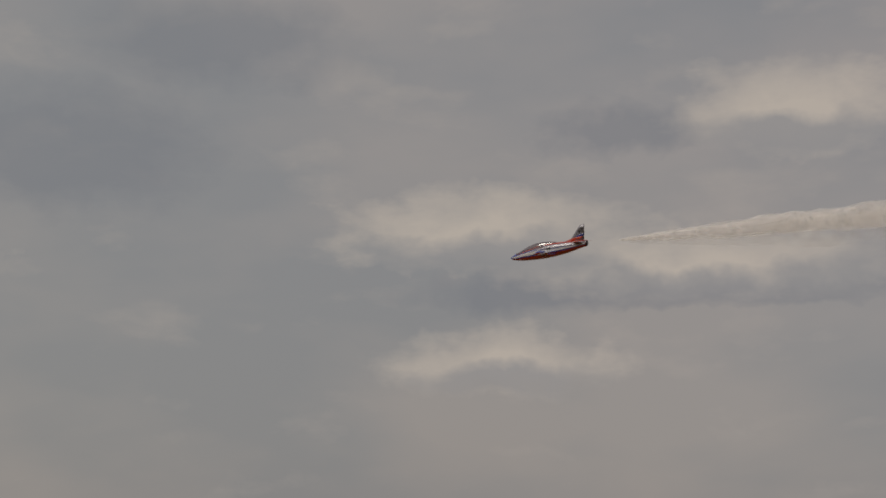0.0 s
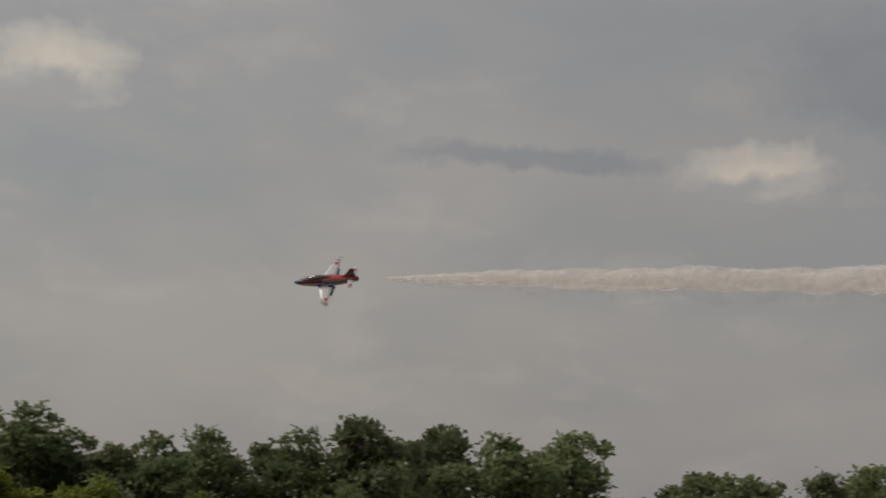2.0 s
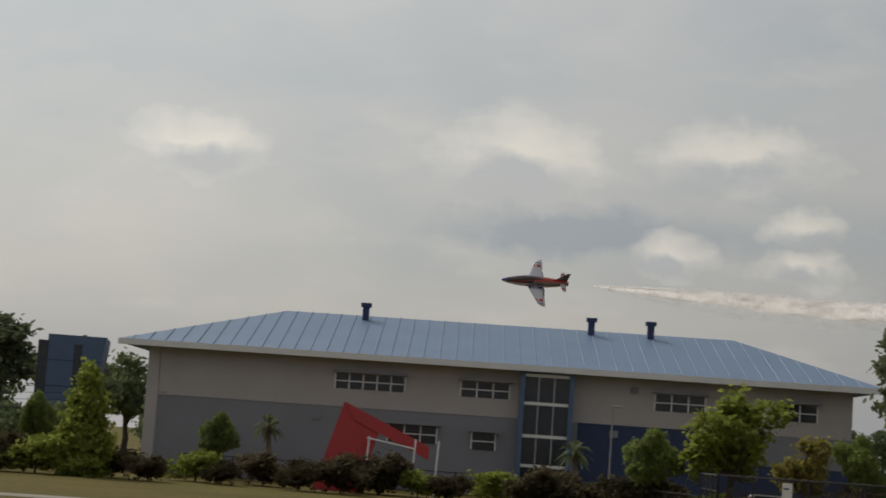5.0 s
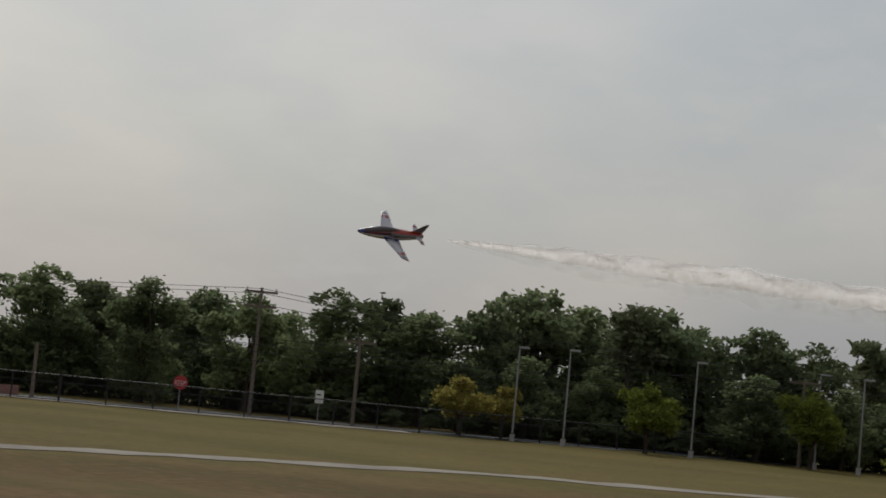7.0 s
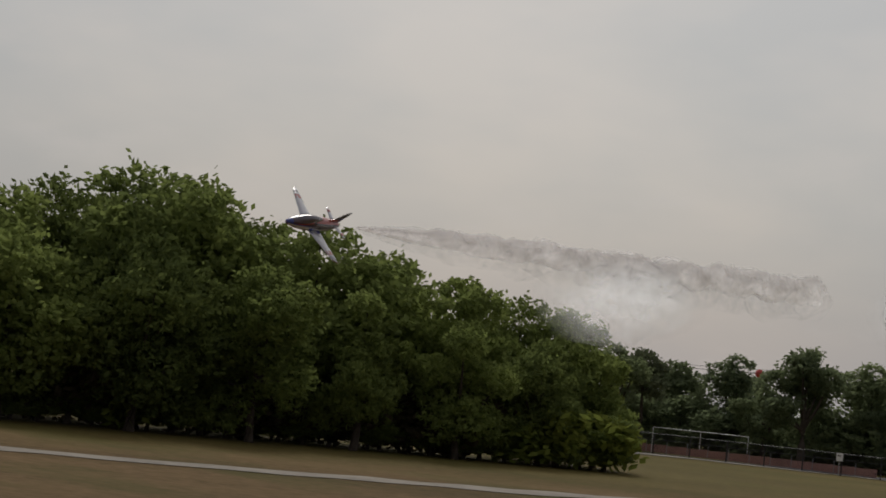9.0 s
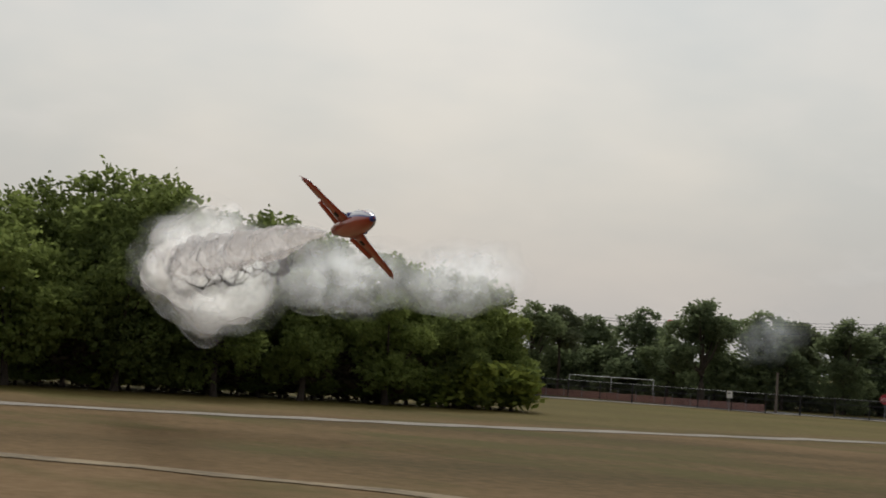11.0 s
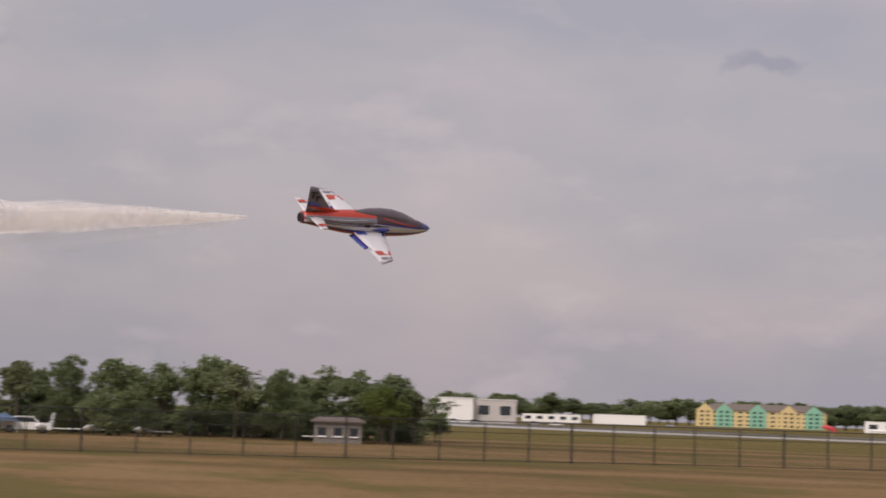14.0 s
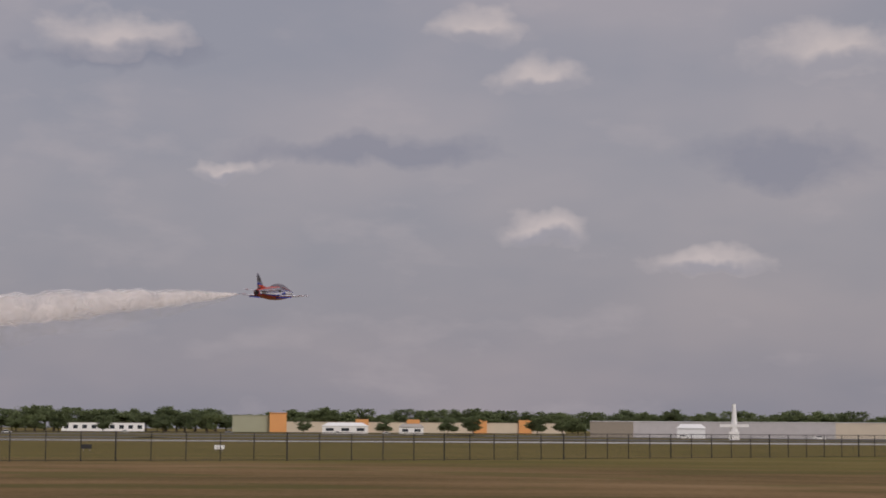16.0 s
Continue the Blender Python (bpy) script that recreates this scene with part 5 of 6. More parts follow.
def hedge_line():
    """Clipped dark hedge along the car park."""
    rng = random.Random(4)
    az = -27.0
    while az < -9:
        plant("wood_b", az, 157 + (az + 27) * 0.45, rng.uniform(0.9, 1.3), 2.2, group="clipped hedge along the car park", label="clipped dark green hedge bush")
        az += 0.8


hedge_line()


def car(az, d, material, label, turn=0):
    ob = thing("parked_car", facing(az, d, 0, turn), label, "car", "parked cars")
    body = solid([(x, y, z) for y in (-0.85, 0.85) for x, z in ((-2.1, 0.3), (2.1, 0.3), (2.15, 0.75), (1.1, 0.9), (0.6, 1.38), (-0.9, 1.4), (-1.7, 0.95), (-2.15, 0.85))],
                 [(0, 1, 2, 3, 4, 5, 6, 7), (15, 14, 13, 12, 11, 10, 9, 8)] + [(i, i + 8, (i + 1) % 8 + 8, (i + 1) % 8) for i in range(8)])
    part("body", body, material, ob)
    for s in (-1, 1):
        part("side_window", solid([(x, s * 0.86, z) for x, z in ((-1.4, 0.95), (0.95, 0.93), (0.52, 1.3), (-0.85, 1.32))] + [(x, s * 0.88, z) for x, z in ((-1.4, 0.95), (0.95, 0.93), (0.52, 1.3), (-0.85, 1.32))],
                                  ((0, 1, 2, 3), (7, 6, 5, 4), (0, 4, 5, 1), (1, 5, 6, 2), (2, 6, 7, 3), (3, 7, 4, 0))), M["glass"], ob)
    for x in (-1.3, 1.35):
        for s in (-1, 1):
            w = part("wheel", tube([(x, s * 0.72, 0.32), (x, s * 0.9, 0.32)], 0.32, 12), M["black"], ob)
            part("rim", tube([(x, s * 0.9, 0.32), (x, s * 0.92, 0.32)], 0.18, 10), M["steel"], w)


for az, d, m, c in ((86.6, 151, "steel", "silver"), (93.6, 152, "white", "white"), (10.5, 152, "steel", "silver"), (7.0, 156, "white", "white"), (4.4, 157, "steel", "silver"), (-19.6, 166, "steel", "grey"), (-17.6, 167, "white", "white"), 
                    (-13.0, 168, "red", "red"), (44.4, 162, "white", "white"), (45.2, 163, "steel", "silver"), (66.2, 160, "white", "white"), (76.9, 160, "towerblue", "blue")):
    car(az, d, M[m], c + " parked car at the field's edge")

screen = thing("dark_screen", facing(68.0, 120), "dark green windscreen panels on the fence", "screen")
for i in range(4):
    part("panel", box((-2.6 + i * 1.6, -1.05 + i * 1.6, i * 0.25, i * 0.25 + 0.05, 0.0, 2.0 - i * 0.1)), M["dark"], screen)

tower = thing("control_tower", facing(83.62, 420), "white airport control tower with a blue cab", "tower")
part("shaft", box((-1.9, 1.9, -1.9, 1.9, 0, 15.4)), M["white"], tower)
for z in (8, 10.8, 13.4):
    part("slot", box((-1.2, 1.2, -1.95, -1.85, z, z + 0.5)), M["glass"], tower)
part("gallery", tube([(0, 0, 15.2), (0, 0, 15.9)], 2.75, 8), M["towerblue"], tower)
cab = part("cab", tube([(0, 0, 15.9), (0, 0, 18.4)], [2.3, 2.75], 8), M["glass"], tower)
part("cab_roof", tube([(0, 0, 18.4), (0, 0, 19.4)], [2.75, 2.5], 8), M["towerblue"], cab)


# ---- across the runway ----
def airport_row():
    D = 1000
    block("white_hangar", "white hangar with grey end wall", 106.6, 107.9, 600, 8.2, "white", "white")
    block("grey_hangar", "pale grey hangar with dark windows", 107.9, 109.3, 604, 8.0, "render", "white", windows=2)
    block("white_hangar", "long white hangar with a pale roof", 109.5, 111.4, D, 4.4, "white", "white", windows=5)
    block("white_hangar", "long white hangar with a pale roof", 111.8, 113.5, D, 5.4, "white", "render")
    hotel = block("hotel", "yellow and mint four-storey hotel with gables", 115.1, 119.2, 1300, 12.0, "yellow", "roofdark", rise=5.0, depth=16, windows=16, storeys=4)
    for x, m in ((-40, "yellow"), (-26, "mint"), (-2, "mint"), (20, "yellow"), (38, "mint")):
        g = part("gable", solid([(x - 6, -1.2, 0), (x + 6, -1.2, 0), (x + 6, -1.2, 12), (x, -1.2, 17), (x - 6, -1.2, 12), (x - 6, 3, 0), (x + 6, 3, 0), (x + 6, 3, 12), (x, 3, 17), (x - 6, 3, 12)],
                                ((0, 1, 2, 3, 4), (9, 8, 7, 6, 5), (0, 5, 6, 1), (1, 6, 7, 2), (2, 7, 8, 3), (3, 8, 9, 4), (4, 9, 5, 0))), M[m], hotel)
        for k in range(4):
            for x0 in (x - 3.2, x + 1.2):
                part("window", box((x0, x0 + 2, -1.3, -1.15, 1 + k * 3, 2.6 + k * 3)), M["glass"], g)
    block("white_hangar", "white hangar with wide dark doors", 120.4, 122.0, D, 6.2, "white", "white", windows=3)
    block("open_hangar", "open hangar, its dark inside painted as a panel", 122.1, 123.7, D + 10, 6.4, "render", "white", door="dark")
    house = block("cream_inn", "cream inn with a brown gabled roof", 121.9, 126.2, 1300, 10, "cream", "roofdark", rise=6.0, depth=16, windows=14, storeys=3)
    for x in (-42, -14, 10, 40):
        part("gable", solid([(x - 6, -1, 8), (x + 6, -1, 8), (x, -1, 15), (x - 6, 4, 8), (x + 6, 4, 8), (x, 4, 15)], ((0, 1, 2), (5, 4, 3), (0, 3, 4, 1), (1, 4, 5, 2), (2, 5, 3, 0))), M["white"], house)
    block("grey_hangar", "wide pale grey hangar", 124.9, 127.4, D, 6.2, "render", "roofgrey", windows=0)
    block("blue_roofed_building", "low building with a blue roof", 127.5, 129.2, D, 3.6, "render", "roofblue", rise=1.6, windows=6)
    block("open_hangar", "open hangar with a blue roof edge", 129.6, 131.9, D, 6.4, "render", "roofblue", door="dark")
    term = block("terminal", "white terminal with a blue hip roof and gable", 132.3, 135.7, D, 6.6, "white", "roofblue", rise=4.2, depth=22, windows=12, storeys=2)
    part("porch_gable", solid([(6, -3, 6), (16, -3, 6), (11, -3, 9.6), (6, 4, 6), (16, 4, 6), (11, 4, 9.6)], ((0, 1, 2), (5, 4, 3), (0, 3, 4, 1), (1, 4, 5, 2), (2, 5, 3, 0))), M["white"], term)
    for x in (6.5, 9.5, 12.5, 15.5):
        part("column", tube([(x, -2.8, 0), (x, -2.8, 6)], 0.4, 8), M["white"], term)
    block("low_building", "small brown low building", 137.4, 138.1, D, 4.4, "tan", "roofdark", windows=3)
    block("white_office", "white flat office with dark windows", 140.1, 141.6, 800, 4.0, "white", "white", windows=6)
    block("cream_warehouse", "cream warehouse with a crenellated top", 142.1, 145.0, 1100, 9.0, "cream", "cream", windows=5)
    block("cream_warehouse", "low cream warehouse with grey roof", 145.0, 147.0, 1050, 6.6, "cream", "roofgrey", windows=4)
    block("red_roofed_hangar", "hangar with a bright red roof", 146.9, 148.1, 900, 5.6, "white", "red", rise=2.6)
    block("brick_hall", "low brown hall with a dark front", 145.8, 147.6, 780, 5.0, "tan", "roofdark", windows=6)
    block("white_hangar", "large plain white metal hangar", 147.7, 149.1, 800, 6.6, "white", "white")
    block("white_hangar", "large white hangar with ribbed doors", 149.1, 150.4, 795, 6.9, "white", "white", windows=0)
    block("white_office", "low white office row", 152.6, 155.2, 1050, 5.2, "white", "render", windows=9)
    block("olive_store", "olive box store with a tall front", 158.0, 159.2, 1050, 10.0, "olive", "olive")
    block("orange_store", "orange tower front of the store", 159.2, 159.75, 1046, 11.5, "orange", "orange")
    store = block("long_store", "long beige store with orange corner blocks", 159.75, 168.8, 1100, 6.8, "cream", "tan", windows=0)
    for x in (-40, -8, 34, 62):
        part("corner_block", box((x - 4, x + 4, -2, 6, 0, 8.6)), M["orange"], store)
    block("white_house", "small white house with a pitched roof", 160.9, 162.4, 950, 4.0, "white", "white", rise=2.0, windows=3)
    block("white_house", "small white house with a pitched roof", 163.4, 164.2, 950, 3.6, "white", "roofgrey", rise=2.0, windows=2)
    for a0, a1, m in ((169.6, 171.0, "tan"), (171.0, 173.6, "render"), (173.6, 177.4, "render"), (177.4, 181.0, "cream")):
        block("shed_row", "long pale hangar with roller doors", a0, a1, 700, 6.2, m, "white")
    block("white_shed", "small white gabled shed", 172.4, 173.3, 640, 3.6, "white", "white", rise=1.6)
    rng = random.Random(77)
    az = 106.8
    while az < 184:
        d = 1400 if az < 135 else 1250
        plant(rng.choice(("far_a", "far_b")), az, d + rng.uniform(-60, 60), rng.uniform(10, 15) * (1.45 if az < 146 else 1.2), rng.uniform(1.3, 2.2), group="far tree line")
        az += rng.uniform(0.26, 0.42)
    for az, d, h in ((136.6, 960, 10), (137.6, 930, 11), (138.6, 930, 12), (139.4, 930, 11), (151.2, 900, 10), (151.8, 905, 9), (152.5, 900, 11), (153.9, 900, 9), (155.8, 900, 10), (156.5, 905, 11), (157.2, 900, 10),
                     (160.3, 920, 8), (165.0, 900, 9), (165.8, 900, 10), (162.9, 900, 8), (167.9, 880, 10), (168.7, 880, 11), (169.2, 880, 9)):
        plant("far_a", az, d, h, 1.5, group="trees by the stores")
    plant("oak_b", 105.0, 150, 5.0, 1.1)


airport_row()


def parked_plane(az, d, s, label, turn=0.0):
    ob = thing("parked_jet", facing(az, d, 0, turn), label, "aircraft", "parked aircraft")
    part("fuselage", tube([(-9 * s, 0, 2.0 * s), (-7 * s, 0, 1.9 * s), (0, 0, 1.9 * s), (6 * s, 0, 2.1 * s), (9 * s, 0, 2.7 * s)], [0.1 * s, 0.8 * s, 1.1 * s, 0.9 * s, 0.2 * s], 10), M["white"], ob)
    part("tail_fin", solid([(6 * s, -0.1, 2.6 * s), (9 * s, -0.1, 2.8 * s), (10 * s, -0.1, 5.8 * s), (8.6 * s, -0.1, 5.8 * s), (6 * s, 0.1, 2.6 * s), (9 * s, 0.1, 2.8 * s), (10 * s, 0.1, 5.8 * s), (8.6 * s, 0.1, 5.8 * s)],
                           ((0, 1, 2, 3), (7, 6, 5, 4), (0, 4, 5, 1), (1, 5, 6, 2), (2, 6, 7, 3), (3, 7, 4, 0))), M["white"], ob)
    part("wing", box((-1.5 * s, 1.5 * s, -8 * s, 8 * s, 1.4 * s, 1.6 * s)), M["white"], ob)
    for x in (-6, 0.5):
        part("wheel_leg", tube([(x * s, 0, 0), (x * s, 0, 1.3 * s)], 0.2 * s, 6), M["black"], ob)


for az in (94.2, 95.7, 97.3, 103.3):
    parked_plane(az, 152, 0.30, "small white aircraft parked under the trees", 75)
parked_plane(133.6, 940, 1.1, "white business jet parked before the terminal")
parked_plane(128.9, 940, 1.0, "white business jet parked by the hangars")
parked_plane(131.0, 930, 0.7, "small white aircraft parked by the hangars")
parked_plane(124.2, 930, 0.8, "small white aircraft parked by the hangars")
parked_plane(120.9, 930, 0.7, "small white aircraft parked by the hangars")
for az, d in ((109.9, 560), (110.6, 560), (107.3, 540), (108.0, 540), (114.3, 900), (126.0, 930), (137.0, 900), (154.6, 860), (157.9, 860), (161.4, 860), (172.6, 600), (176.9, 600), (163.0, 860), (150.9, 760)):
    car(az, d, M["white" if round(az) % 2 else "steel"], "pale vehicle parked across the runway")

pylon = thing("white_pylon", facing(174.22, 560), "tall white tapered pylon on a broad foot", "pylon")
part("mast", tube([(0, 0, 0.5), (0, 0, 4), (0, 0, 11.2)], [1.6, 1.0, 0.55], 10), M["white"], pylon)
part("foot", box((-4.5, 4.5, -1, 1, 4.0, 4.9), (-1.6, 1.6, -1.4, 1.4, 0, 2.6)), M["white"], pylon)

sock = thing("windsock", facing(119.3, 380), "red windsock on a thin pole", "windsock")
part("pole", tube([(0.6, 0, 0), (0.6, 0, 2.6)], 0.05, 6), M["steel"], sock)
part("sock", tube([(-1.6, 0, 2.7), (-0.3, 0, 2.6), (0.9, 0, 2.2), (1.6, 0, 1.4)], [0.25, 0.55, 0.45, 0.2], 10), M["red"], sock)
for az, d, m in ((124.0, 330, "red"), (142.0, 230, "black"), (153.4, 210, "black"), (157.6, 210, "white"), (147.1, 300, "black")):
    ob = thing("runway_marker", facing(az, d), "small marker board beside the runway", "marker", "runway markers")
    part("board", box((-0.6, 0.6, -0.1, 0.1, 0.25, 0.75), bevel=0.02), M[m], ob)
    part("leg", box((-0.4, -0.34, -0.03, 0.03, 0, 0.25), (0.34, 0.4, -0.03, 0.03, 0, 0.25)), M["steel"], ob)


# ---- the model jet ----
def jet_model():
    ob = thing("model_jet", pose(0, 0, 5), "red, white and blue model jet in flight", "model aircraft")
    # stations along the body: x, half width, top, bottom
    st = [(1.2, 0.012, -0.015, -0.04), (1.14, 0.05, 0.02, -0.085), (1.0, 0.095, 0.07, -0.12), (0.8, 0.14, 0.125, -0.15), (0.58, 0.168, 0.165, -0.17), (0.35, 0.185, 0.19, -0.182), (0.1, 0.19, 0.195, -0.185),
          (-0.15, 0.19, 0.19, -0.175), (-0.4, 0.178, 0.178, -0.155), (-0.65, 0.152, 0.16, -0.12), (-0.85, 0.122, 0.145, -0.082), (-1.0, 0.10, 0.13, -0.058), (-1.1, 0.09, 0.118, -0.05)]
    n = 28
    bm = bmesh.new()
    rings = []
    for x, w, t, b in st:
        c, h = (t + b) / 2, (t - b) / 2
        rings.append([bm.verts.new((x, w * math.sin(k * math.tau / n), c + h * math.cos(k * math.tau / n))) for k in range(n)])
    for i, (r0, r1) in enumerate(zip(rings, rings[1:])):
        x = (st[i][0] + st[i + 1][0]) / 2
        for k in range(n):
            f = bm.faces.new((r0[k], r1[k], r1[(k + 1) % n], r0[(k + 1) % n]))
            u = min(k, n - 1 - k) / (n / 2 - 1)      # 0 top, 1 belly
            if x > 1.1:
                f.material_index = 2
            elif u > 0.62:
                f.material_index = 0
            elif u > 0.54:
                f.material_index = 2
            elif u > 0.46:
                f.material_index = 1
            elif x > 0.9:
                f.material_index = 2
            elif u < 0.16 and x < 0.1:
                f.material_index = 0
            else:
                f.material_index = 3 if x < 0.15 else (4 if u < 0.38 else 2)
            f.smooth = True
    bm.faces.new(rings[0])
    bm.faces.new(rings[-1][::-1])
    part("fuselage", bm, [M["jet_red"], M["jet_white"], M["jet_blue"], M["jet_silver"], M["jet_dark"]], ob, "gloss fuselage, red below, blue band, silver sides")
    bm = bmesh.new()
    cs = [(0.92, 0.03, 0.085), (0.80, 0.085, 0.14), (0.62, 0.115, 0.205), (0.42, 0.125, 0.25), (0.2, 0.12, 0.262), (-0.02, 0.095, 0.245), (-0.22, 0.05, 0.205)]
    cr = []
    for x, w, t in cs:
        cr.append([bm.verts.new((x, w * math.cos(math.pi * k / 12), 0.06 + (t - 0.06) * math.sin(math.pi * k / 12))) for k in range(13)])
    for r0, r1 in zip(cr, cr[1:]):
        for k in range(12):
            bm.faces.new((r0[k], r0[k + 1], r1[k + 1], r1[k])).smooth = True
    bmesh.ops.recalc_face_normals(bm, faces=bm.faces[:])
    part("canopy", bm, M["canopy"], ob, "tinted bubble canopy")
    noz = part("exhaust_nozzle", tube([(-1.02, 0, 0.035), (-1.13, 0, 0.035)], [0.086, 0.072], 16), M["jet_dark"], ob, "dark maroon exhaust ring")
    part("tailpipe", tube([(-1.08, 0, 0.035), (-1.135, 0, 0.035)], 0.056, 14), M["soot"], noz)

    def on_body(x, u, s, proud=0.003):
        """A point of the body's skin: station x, u from 0 on top to 1 below, side s."""
        for (x0, w0, t0, b0), (x1, w1, t1, b1) in zip(st, st[1:]):
            if x <= x0 and x >= x1:
                f = (x0 - x) / (x0 - x1)
                w, t, b = w0 + (w1 - w0) * f, t0 + (t1 - t0) * f, b0 + (b1 - b0) * f
                return Vector((x, s * (w + proud) * math.sin(u * math.pi), (t + b) / 2 + ((t - b) / 2 + proud) * math.cos(u * math.pi)))

    def pinstripe(s, x0, u0, x1, u1, wide, bow, material):
        bm = bmesh.new()
        last = None
        for k in range(13):
            f = k / 12
            x, u = x0 + (x1 - x0) * f, u0 + (u1 - u0) * f + bow * math.sin(f * math.pi)
            w = wide * (0.25 + 0.75 * math.sin(min(1, f * 1.6) * math.pi / 2)) * (1 - 0.6 * f)
            pair = [bm.verts.new(on_body(x, u - w / 2, s)), bm.verts.new(on_body(x, u + w / 2, s))]
            if last:
                bm.faces.new((last[0], last[1], pair[1], pair[0]))
            last = pair
        bmesh.ops.recalc_face_normals(bm, faces=bm.faces[:])
        part("pinstripe", bm, material, ob)

    for s in (1, -1):
        for x0, u0, x1, u1, wide, bow, colour in ((0.30, 0.40, -0.92, 0.44, 0.040, 0.03, "jet_dark"), (0.10, 0.33, -0.85, 0.38, 0.030, 0.04, "jet_dark"), (0.20, 0.44, -1.0, 0.50, 0.030, -0.02, "jet_blue"),
                                                  (-0.05, 0.27, -0.95, 0.30, 0.022, 0.03, "jet_white"), (0.88, 0.34, 0.22, 0.20, 0.050, 0.03, "jet_red"), (0.86, 0.42, 0.05, 0.36, 0.035, 0.02, "jet_white")):
            pinstripe(s, x0, u0, x1, u1, wide, bow, M[colour])

    def surface(name, plan, t0, t1, top, under, parent, label=""):
        """A thin wing-like solid from its plan (x, y, z) root front, root rear, tip rear, tip front."""
        (a, b, c, d) = [Vector(p) for p in plan]
        bm = bmesh.new()
        rows = []
        span = ((c + d) / 2 - (a + b) / 2)
        nrm = (b - a).cross(span).normalized()
        if abs(nrm.z) > 0.3 and nrm.z < 0 or abs(nrm.z) <= 0.3 and nrm.y < 0:
            nrm.negate()
        for k in range(5):
            f = k / 4
            le, te, th = a.lerp(d, f), b.lerp(c, f), t0 + (t1 - t0) * f
            prof = [(0, 0.0), (0.06, 0.45), (0.25, 0.95), (0.45, 0.9), (0.75, 0.45), (1, 0.06)]
            rows.append([[bm.verts.new(le.lerp(te, q) + nrm * th / 2 * h * s) for q, h in prof] for s in (1, -1)])
        for r0, r1 in zip(rows, rows[1:]):
            for s in (0, 1):
                for q in range(5):
                    f = bm.faces.new((r0[s][q], r0[s][q + 1], r1[s][q + 1], r1[s][q]))
                    f.material_index, f.smooth = s, True
            bm.faces.new((r0[0][5], r0[1][5], r1[1][5], r1[0][5])).material_index = 1
        for r in (rows[0], rows[-1]):
            bm.faces.new([*r[0], *r[1][:0:-1]]).material_index = 1
        bmesh.ops.recalc_face_normals(bm, faces=bm.faces[:])
        return part(name, bm, [top, under], parent, label)

    def band(parent, p, f0, f1, material, side, q0=0.05, q1=0.95):
        """A painted band across a wing's upper face between two span fractions."""
        a, b, c, d = [Vector(v) for v in p]
        bm = bmesh.new()
        le0, te0, le1, te1 = a.lerp(d, f0), b.lerp(c, f0 - 0.05), a.lerp(d, f1), b.lerp(c, f1 - 0.05)
        prev = None
        for k in range(6):
            q = q0 + (q1 - q0) * k / 5
            h = 0.045 * (1 - 0.6 * f0) * (0.45 + 0.5 * math.sin(math.pi * min(1, q * 1.15) ** 0.7)) / 2 + 0.006
            pr = [bm.verts.new(le0.lerp(te0, q) + Vector((0, 0, h))), bm.verts.new(le1.lerp(te1, q) + Vector((0, 0, h)))]
            if prev:
                bm.faces.new((prev[0], prev[1], pr[1], pr[0]))
            prev = pr
        bmesh.ops.recalc_face_normals(bm, faces=bm.faces[:])
        part("painted_band", bm, material, parent)

    for s in (1, -1):
        plan = [(0.30, s * 0.15, -0.07), (-0.27, s * 0.15, -0.07), (-0.22, s * 1.05, -0.04), (-0.03, s * 0.985, -0.04)]
        w = surface("wing", plan, 0.075, 0.03, M["jet_white"], M["jet_red"], ob, "swept wing, white above, red below")
        surface("wing_tip", [plan[3], plan[2], (-0.31, s * 1.118, -0.04), (-0.10, s * 1.02, -0.04)], 0.03, 0.012, M["jet_silver"], M["jet_red"], w)
        surface("flap", [(-0.20, s * 0.17, -0.088), (-0.32, s * 0.17, -0.125), (-0.29, s * 0.60, -0.105), (-0.19, s * 0.60, -0.070)], 0.016, 0.014, M["jet_blue"], M["jet_red"], w, "lowered flap, blue above, red below")
        surface("aileron", [(-0.18, s * 0.64, -0.056), (-0.275, s * 0.64, -0.056), (-0.285, s * 1.05, -0.046), (-0.20, s * 1.04, -0.046)], 0.014, 0.010, M["jet_white"], M["jet_red"], w)
        band(w, plan, 0.70, 0.84, M["jet_red"], s)
        band(w, plan, 0.90, 0.97, M["jet_silver"], s)
        band(w, plan, 0.06, 0.16, M["jet_blue"], s)
        band(w, plan, 0.36, 0.42, M["jet_dark"], s, 0.15, 0.55)
        part("gear_door", box((0.0, 0.09, s * 0.30 - 0.045, s * 0.30 + 0.045, -0.113, -0.102)), M["black"], w, "dark wheel well door")
        sp = [(-0.80, s * 0.09, 0.085), (-1.03, s * 0.09, 0.085), (-1.02, s * 0.462, 0.111), (-0.90, s * 0.44, 0.111)]
        st_ = surface("tailplane", sp, 0.03, 0.014, M["jet_white"], M["jet_red"], ob, "small tailplane, white above, red below")
        band(st_, sp, 0.62, 0.80, M["jet_red"], s)
        part("intake", tube([(0.34, s * 0.17, 0.0), (0.25, s * 0.185, 0.0), (0.0, s * 0.165, -0.01)], [0.022, 0.036, 0.02], 10), M["jet_blue"], ob)
        # unreadable side lettering, as bars
        for k, (x, l) in enumerate(((-0.02, 0.10), (-0.15, 0.07), (-0.26, 0.11), (-0.40, 0.08))):
            yy = s * (0.191 - 0.02 * k * 0.9)
            part("lettering", box((x - l, x, min(yy, yy + s * 0.004), max(yy, yy + s * 0.004), 0.03, 0.075)), M["black"], ob)
    fp = [(-0.62, 0, 0.15), (-1.06, 0, 0.12), (-1.133, 0, 0.543), (-1.0, 0, 0.53)]
